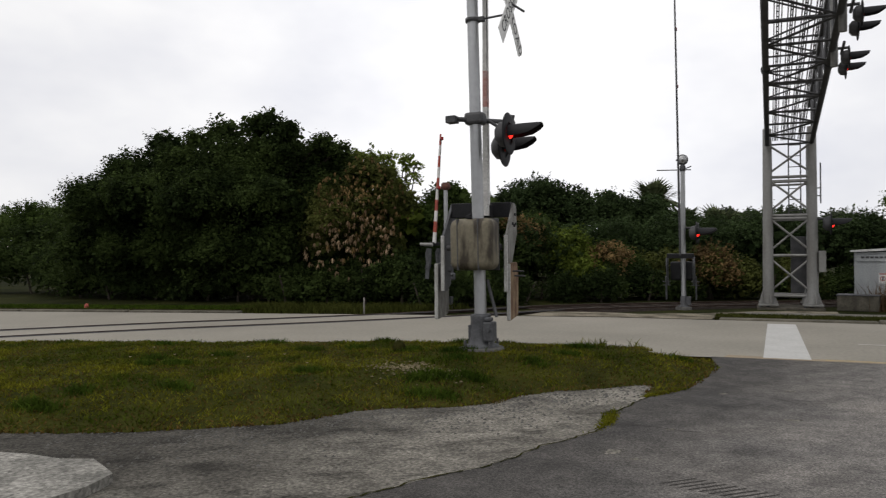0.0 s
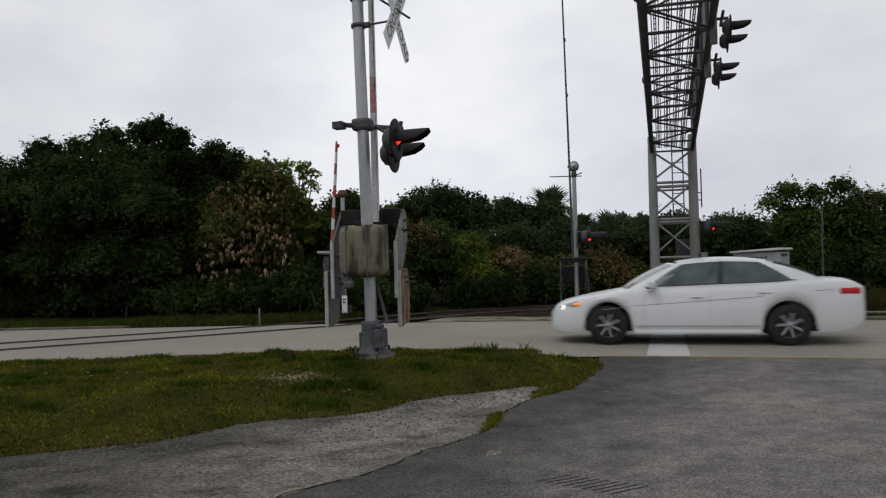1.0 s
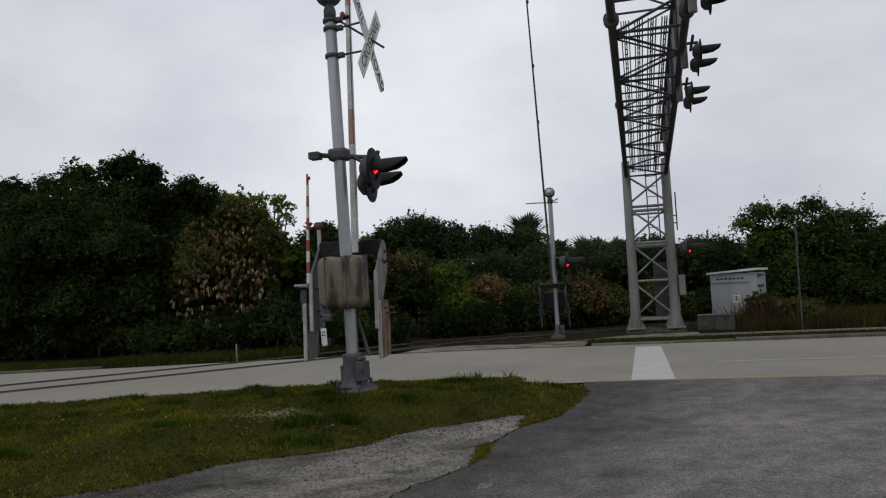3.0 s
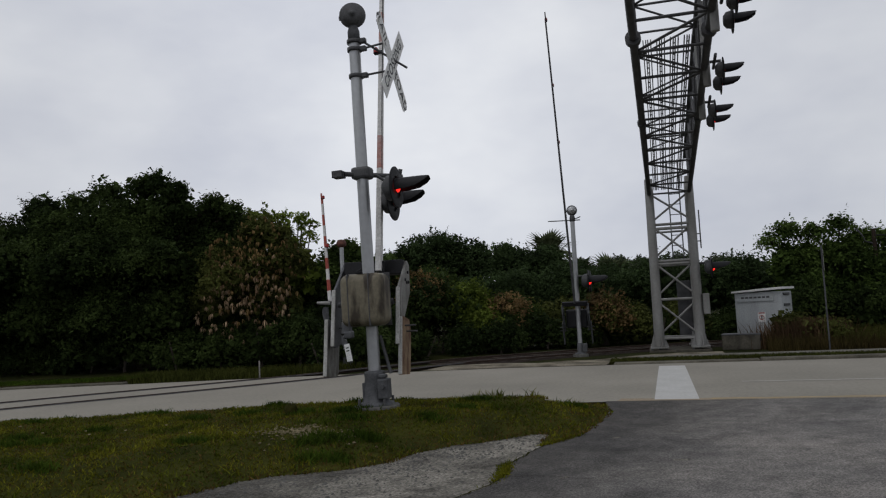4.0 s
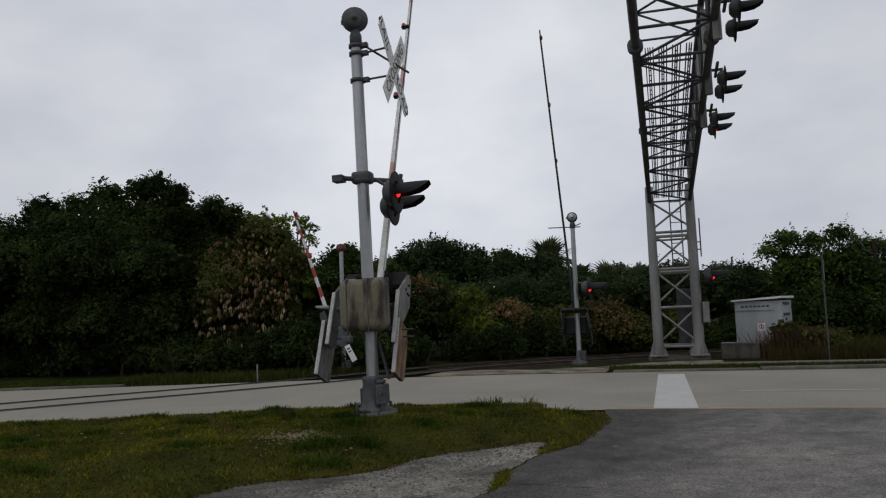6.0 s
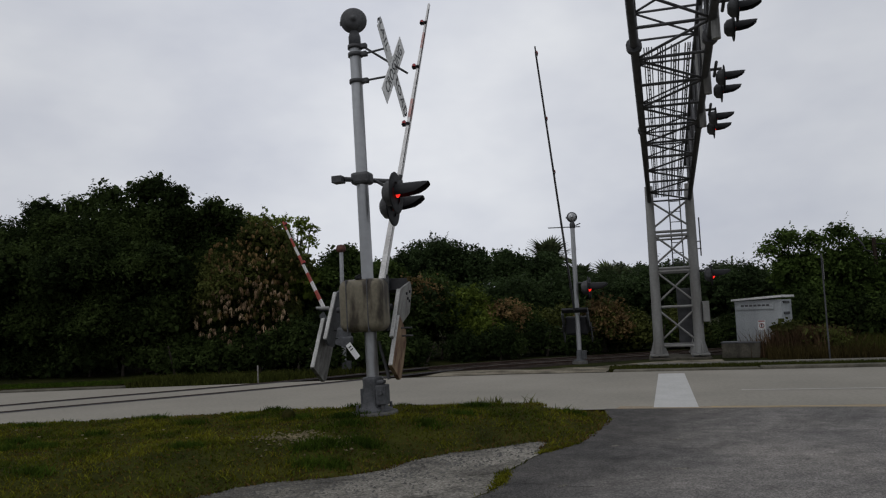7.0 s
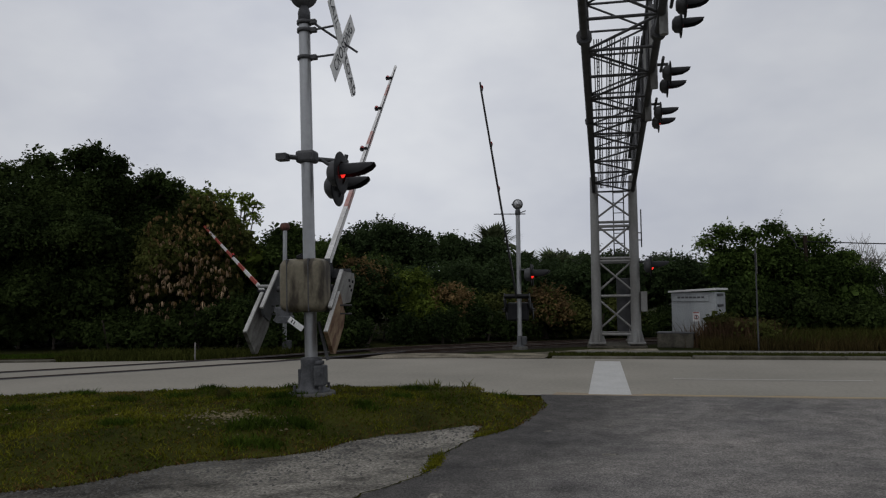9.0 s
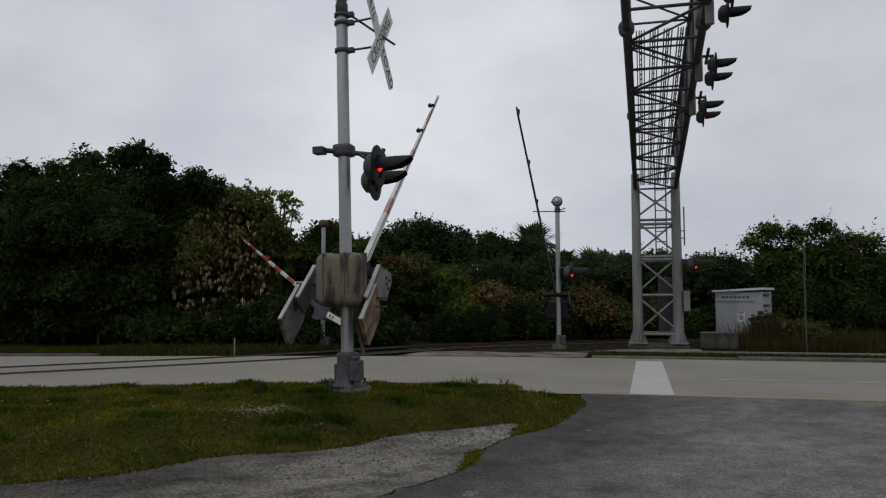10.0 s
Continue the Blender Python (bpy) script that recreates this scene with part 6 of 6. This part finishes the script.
def bridge(u, v0, v1, bulge, nv=6, ny=8, push=0.0):
    me = Mesh()
    vs = []
    for j in range(nv + 1):
        a, b = cabin_point(u, v0 + (v1 - v0) * j / nv, -1), cabin_point(u, v0 + (v1 - v0) * j / nv, 1)
        for i in range(ny + 1):
            t = i / ny
            vs.append((a[0] + bulge * math.sin(math.pi * t) + push, a[1] + (b[1] - a[1]) * t, a[2] + 0.02 * math.sin(math.pi * t) + abs(push)))
    k = ny + 1
    me.add(vs, [(j * k + i, j * k + i + 1, (j + 1) * k + i + 1, (j + 1) * k + i) for j in range(nv) for i in range(ny)], smooth=True)
    return me


def make_car():
    car = thing("sedan", pose(0, 12.4, 0), "white four-door sedan driving over the crossing", "car")
    part("body", body_shell(), M_CARP, car, "glossy white bodywork")
    side_m = Mesh()
    for s in (-1, 1):
        g = cabin_grid(0, 1, 0, 1, s, 24, 8)
        side_m.add(g.v, g.f, smooth=True)
    roof = Mesh()
    vs, nu, ny = [], 20, 10
    for i in range(nu + 1):
        a, b = cabin_point(i / nu, 1, -1), cabin_point(i / nu, 1, 1)
        for j in range(ny + 1):
            t = j / ny
            vs.append((a[0], a[1] + (b[1] - a[1]) * t, a[2] + 0.045 * math.sin(math.pi * t) ** 0.7))
    k = ny + 1
    roof.add(vs, [(i * k + j, (i + 1) * k + j, (i + 1) * k + j + 1, i * k + j + 1) for i in range(nu) for j in range(ny)], smooth=True)
    for u, bl in ((0, -0.12), (1, 0.1)):
        g = bridge(u, 0, 1, bl)
        side_m.add(g.v, g.f, smooth=True)
    part("cabin", side_m, M_CARP, car)
    part("roof", roof, M_CARP, car, "white roof panel")
    part("windscreen", bridge(0, 0.06, 0.94, -0.12, push=-0.008), M_GLASS, car, "dark tinted windscreen")
    part("rear_window", bridge(1, 0.12, 0.94, 0.1, push=0.008), M_GLASS, car, "dark tinted rear window")
    for s in (-1, 1):
        part("front_window", cabin_grid(0.10, 0.475, 0.10, 0.90, s, 8, 5, 0.006), M_GLASS, car, "dark tinted side window")
        part("rear_side_window", cabin_grid(0.505, 0.86, 0.10, 0.90, s, 8, 5, 0.006), M_GLASS, car, "dark tinted side window")
        part("pillar_trim", cabin_grid(0.475, 0.505, 0.08, 0.92, s, 2, 5, 0.007), M_TRIM, car)
        part("belt_trim", cabin_grid(0.08, 0.88, 0.075, 0.10, s, 10, 1, 0.007), M_TRIM, car)
        part("sill", Mesh().box((2.4, s * 0.87, 0.22), (1.95, 0.06, 0.07), None, 0.02), M_CARP, car)
        for x, x2 in ((1.6, 1.56), (2.62, 2.62)):
            last, seam = None, Mesh()
            for v in (0.14, 0.35, 0.55, 0.7, 0.85, 0.97):
                xx = x2 + (x - x2) * v
                wv = smooth_at(xx, WX, WY) * float(np.interp(v, (0, 0.12, 0.3, 0.5, 0.62, 0.68, 0.85, 0.95, 1), (0.93, 0.975, 0.998, 1, 0.995, 0.985, 0.97, 0.94, 0.88)))
                zb, zt = smooth_at(xx, BX, BZ), smooth_at(xx, TOPX, TOPZ)
                q = (xx, s * (wv + 0.0005), zb + (zt - zb) * v)
                if last:
                    seam.tube(last, q, 0.003, n=5)
                last = q
            part("door_seam", seam, M_SEAM, car)
        # thin grey tube paints the shade line of the side crease
        crease, last = Mesh(), None
        for k in range(15):
            xx = 0.85 + 3.6 * k / 14
            v = 0.60 + 0.22 * k / 14
            zb, zt = smooth_at(xx, BX, BZ), smooth_at(xx, TOPX, TOPZ)
            bulge = float(np.interp(v, (0, 0.12, 0.3, 0.5, 0.62, 0.68, 0.85, 0.95, 1), (0.93, 0.975, 0.998, 1, 0.995, 0.985, 0.97, 0.94, 0.88)))
            q = (xx, s * (smooth_at(xx, WX, WY) * bulge + 0.001), zb + (zt - zb) * v)
            if last:
                crease.tube(last, q, 0.005, n=5)
            last = q
        part("side_crease_shade", crease, M_SEAM, car)
        for x, z in ((2.42, 0.785), (3.45, 0.845)):
            part("door_handle", Mesh().box((x, s * 0.912, z), (0.2, 0.03, 0.03), None, 0.01), M_CARP, car)
        mir = Mesh().box((1.72, s * 0.98, 1.0), (0.12, 0.2, 0.13), None, 0.035).box((1.74, s * 0.88, 0.97), (0.08, 0.08, 0.04), None, 0.01)
        part("mirror", mir, M_CARP, car)
        part("mirror_foot", Mesh().box((1.70, s * 0.93, 0.945), (0.15, 0.14, 0.035), None, 0.01), M_TRIM, car)
        # grey bar paints the shade line of the lower crease
        part("rocker_crease_shade", Mesh().box((2.4, s * 0.912, 0.315), (1.9, 0.012, 0.012), None, 0.004), M_SEAM, car)
        hl = Mesh().box((0.34, s * 0.70, 0.665), (0.40, 0.10, 0.10), Matrix.Translation((0.34, s * 0.685, 0.645)) @ Matrix.Rotation(radians(s * 32), 4, "Z") @ Matrix.Rotation(radians(-14), 4, "Y") @ Matrix.Translation((-0.34, -s * 0.7, -0.665)), 0.03)
        h = part("headlight", hl, M_HEAD, car, "clear swept-back headlight")
        part("bulb", Mesh().lathe([(0.05, -0.02), (0.05, 0.01), (0.001, 0.02)], 12, Matrix.Translation((0.235, s * 0.66, 0.62)) @ Matrix.Rotation(radians(-70), 4, "Y")), M_HEADON, h, "glowing headlight bulb")
        part("indicator", Mesh().box((0.49, s * 0.80, 0.68), (0.14, 0.05, 0.045), None, 0.012), M_AMBER, h, "amber indicator")
        tl = Mesh().box((4.68, s * 0.745, 0.85), (0.34, 0.14, 0.11), Matrix.Translation((4.68, s * 0.745, 0.85)) @ Matrix.Rotation(radians(-s * 20), 4, "Z") @ Matrix.Translation((-4.68, -s * 0.745, -0.85)), 0.035)
        part("tail_lamp", tl, M_TAIL, car, "red wrap-around tail lamp")
    part("grille", Mesh().box((0.03, 0, 0.50), (0.08, 0.56, 0.1), None, 0.02), M_TRIM, car)
    part("front_valance", Mesh().box((0.20, 0, 0.3), (0.2, 0.62, 0.1), None, 0.02), M_TRIM, car)
    part("rear_bumper", Mesh().box((4.79, 0, 0.50), (0.34, 1.22, 0.32), None, 0.12), M_CARP, car)
    part("number_plate", Mesh().box((4.965, 0, 0.72), (0.02, 0.32, 0.16), None, 0.004), M_SIGN, car, "plain number plate")
    part("underbody", Mesh().box((2.45, 0, 0.32), (3.7, 1.36, 0.22), None, 0.03), M_TRIM, car)
    wheels = []
    for wx in WHEELS:
        for s in (-1, 1):
            w = new("wheel", Mesh().lathe([(0.2, -0.10), (0.31, -0.105), (WR, -0.08), (WR, 0.08), (0.31, 0.105), (0.2, 0.10)], 32, Matrix.Rotation(radians(90), 4, "X")).data("tyre", M_TYRE))
            w.parent = car
            w.matrix_basis = pose(wx, s * 0.79, WR)
            tagged(w, "black rubber tyre")
            rim = Mesh()
            face = Matrix.Rotation(radians(-90 * s), 4, "X")
            out = 0.085
            rim.lathe([(0.225, out), (0.215, out + 0.012), (0.20, out), (0.195, out - 0.06)], 28, face)
            for k in range(7):
                a = 2 * math.pi * k / 7
                rim.box((0.115, 0, out - 0.005), (0.19, 0.042, 0.03), face @ Matrix.Rotation(a, 4, "Z"), 0.008)
            rim.lathe([(0.001, out + 0.012), (0.045, out + 0.01), (0.055, out - 0.02)], 14, face)
            part("rim", rim, M_RIM, w, "silver alloy rim with seven spokes")
            part("hub_back", Mesh().lathe([(0.001, 0.03), (0.2, 0.03)], 24, face), M_TRIM, w)
            wheels.append((w, wx, s))
    for ob in car.children_recursive:
        ob.data.transform(Matrix.Scale(CAR, 4))
        ob.matrix_basis.translation = ob.matrix_basis.translation * CAR
    return car, wheels


sedan, sedan_wheels = make_car()


# ---- movement ----
def swing(ob, home, turn, rows):
    walk(ob, [(t, home @ pose(0, 0, 0, 0, 0, turn) @ pose(0, 0, 0, -a, 0, 0)) for t, a in rows])


def motions():
    # the gates come down from upright
    swing(gate_near, pose(-3.385, 8.85, 1.5), 4, [(0, 0), (2.2, 0), (2.8, 2), (3.5, 7), (4.5, 14), (5.5, 22), (6.5, 31), (7.5, 40), (8.5, 46), (9, 50), (10, 56)])
    swing(gate_far, pose(-2.0, 20.5, 1.4), 180, [(0, 8), (1.5, 8), (2.4, 12), (3.5, 19), (4.5, 25), (5.5, 32), (6.5, 39), (7.5, 47), (8.5, 54), (9, 57), (10, 63)])
    swing(gate_left, pose(-8.41, 19.05, 1.35), 70, [(0, -5), (2, -5), (2.8, -3), (3.5, 0), (4.5, 8), (5.5, 18), (6.5, 27), (7.5, 36), (8.5, 47), (9, 51), (10, 58)])
    walk(lever, [(t, pose(*LEVER_HOME, 0, -a, 0)) for t, a in [(0, 0), (2, 0), (2.8, 2), (3.5, 6), (4.5, 15), (5.5, 23), (6.5, 32), (7.5, 41), (8.5, 51), (9, 55), (10, 62)]])
    # the car drives through from the side of the stop line and follows the road's bend
    speed, x_axle = 14.7, -0.64

    def place(t):
        x = x_axle - speed * (t - 1.0)
        u = min(0.0, x + 2.5)
        if u > -5:
            y, slope = 13.05 - 0.025 * u * u, -0.05 * u
        else:
            y, slope = 12.425 + 0.25 * (u + 5), 0.25
        return pose(x, y, 0, 0, 0, math.degrees(math.atan(slope))) @ pose(-1.0 * CAR, 0, 0)

    times = [0, 0.25, 0.5, 0.7] + [0.8 + 0.1 * k for k in range(15)] + [2.6, 3.2, 4.0]
    rows = [(t, place(t)) for t in times] + [(10.0, place(4.0))]
    walk(sedan, rows)
    step = 0.03
    turns = [i * step for i in range(int(4.0 / step) + 1)]
    for w, wx, s in sedan_wheels:
        walk(w, [(t, pose(wx * CAR, s * 0.79 * CAR, WR * CAR, 0, -math.degrees(speed * t / (WR * CAR)), 0)) for t in turns] + [(10.0, pose(wx * CAR, s * 0.79 * CAR, WR * CAR, 0, -math.degrees(speed * turns[-1] / (WR * CAR)), 0))])


motions()
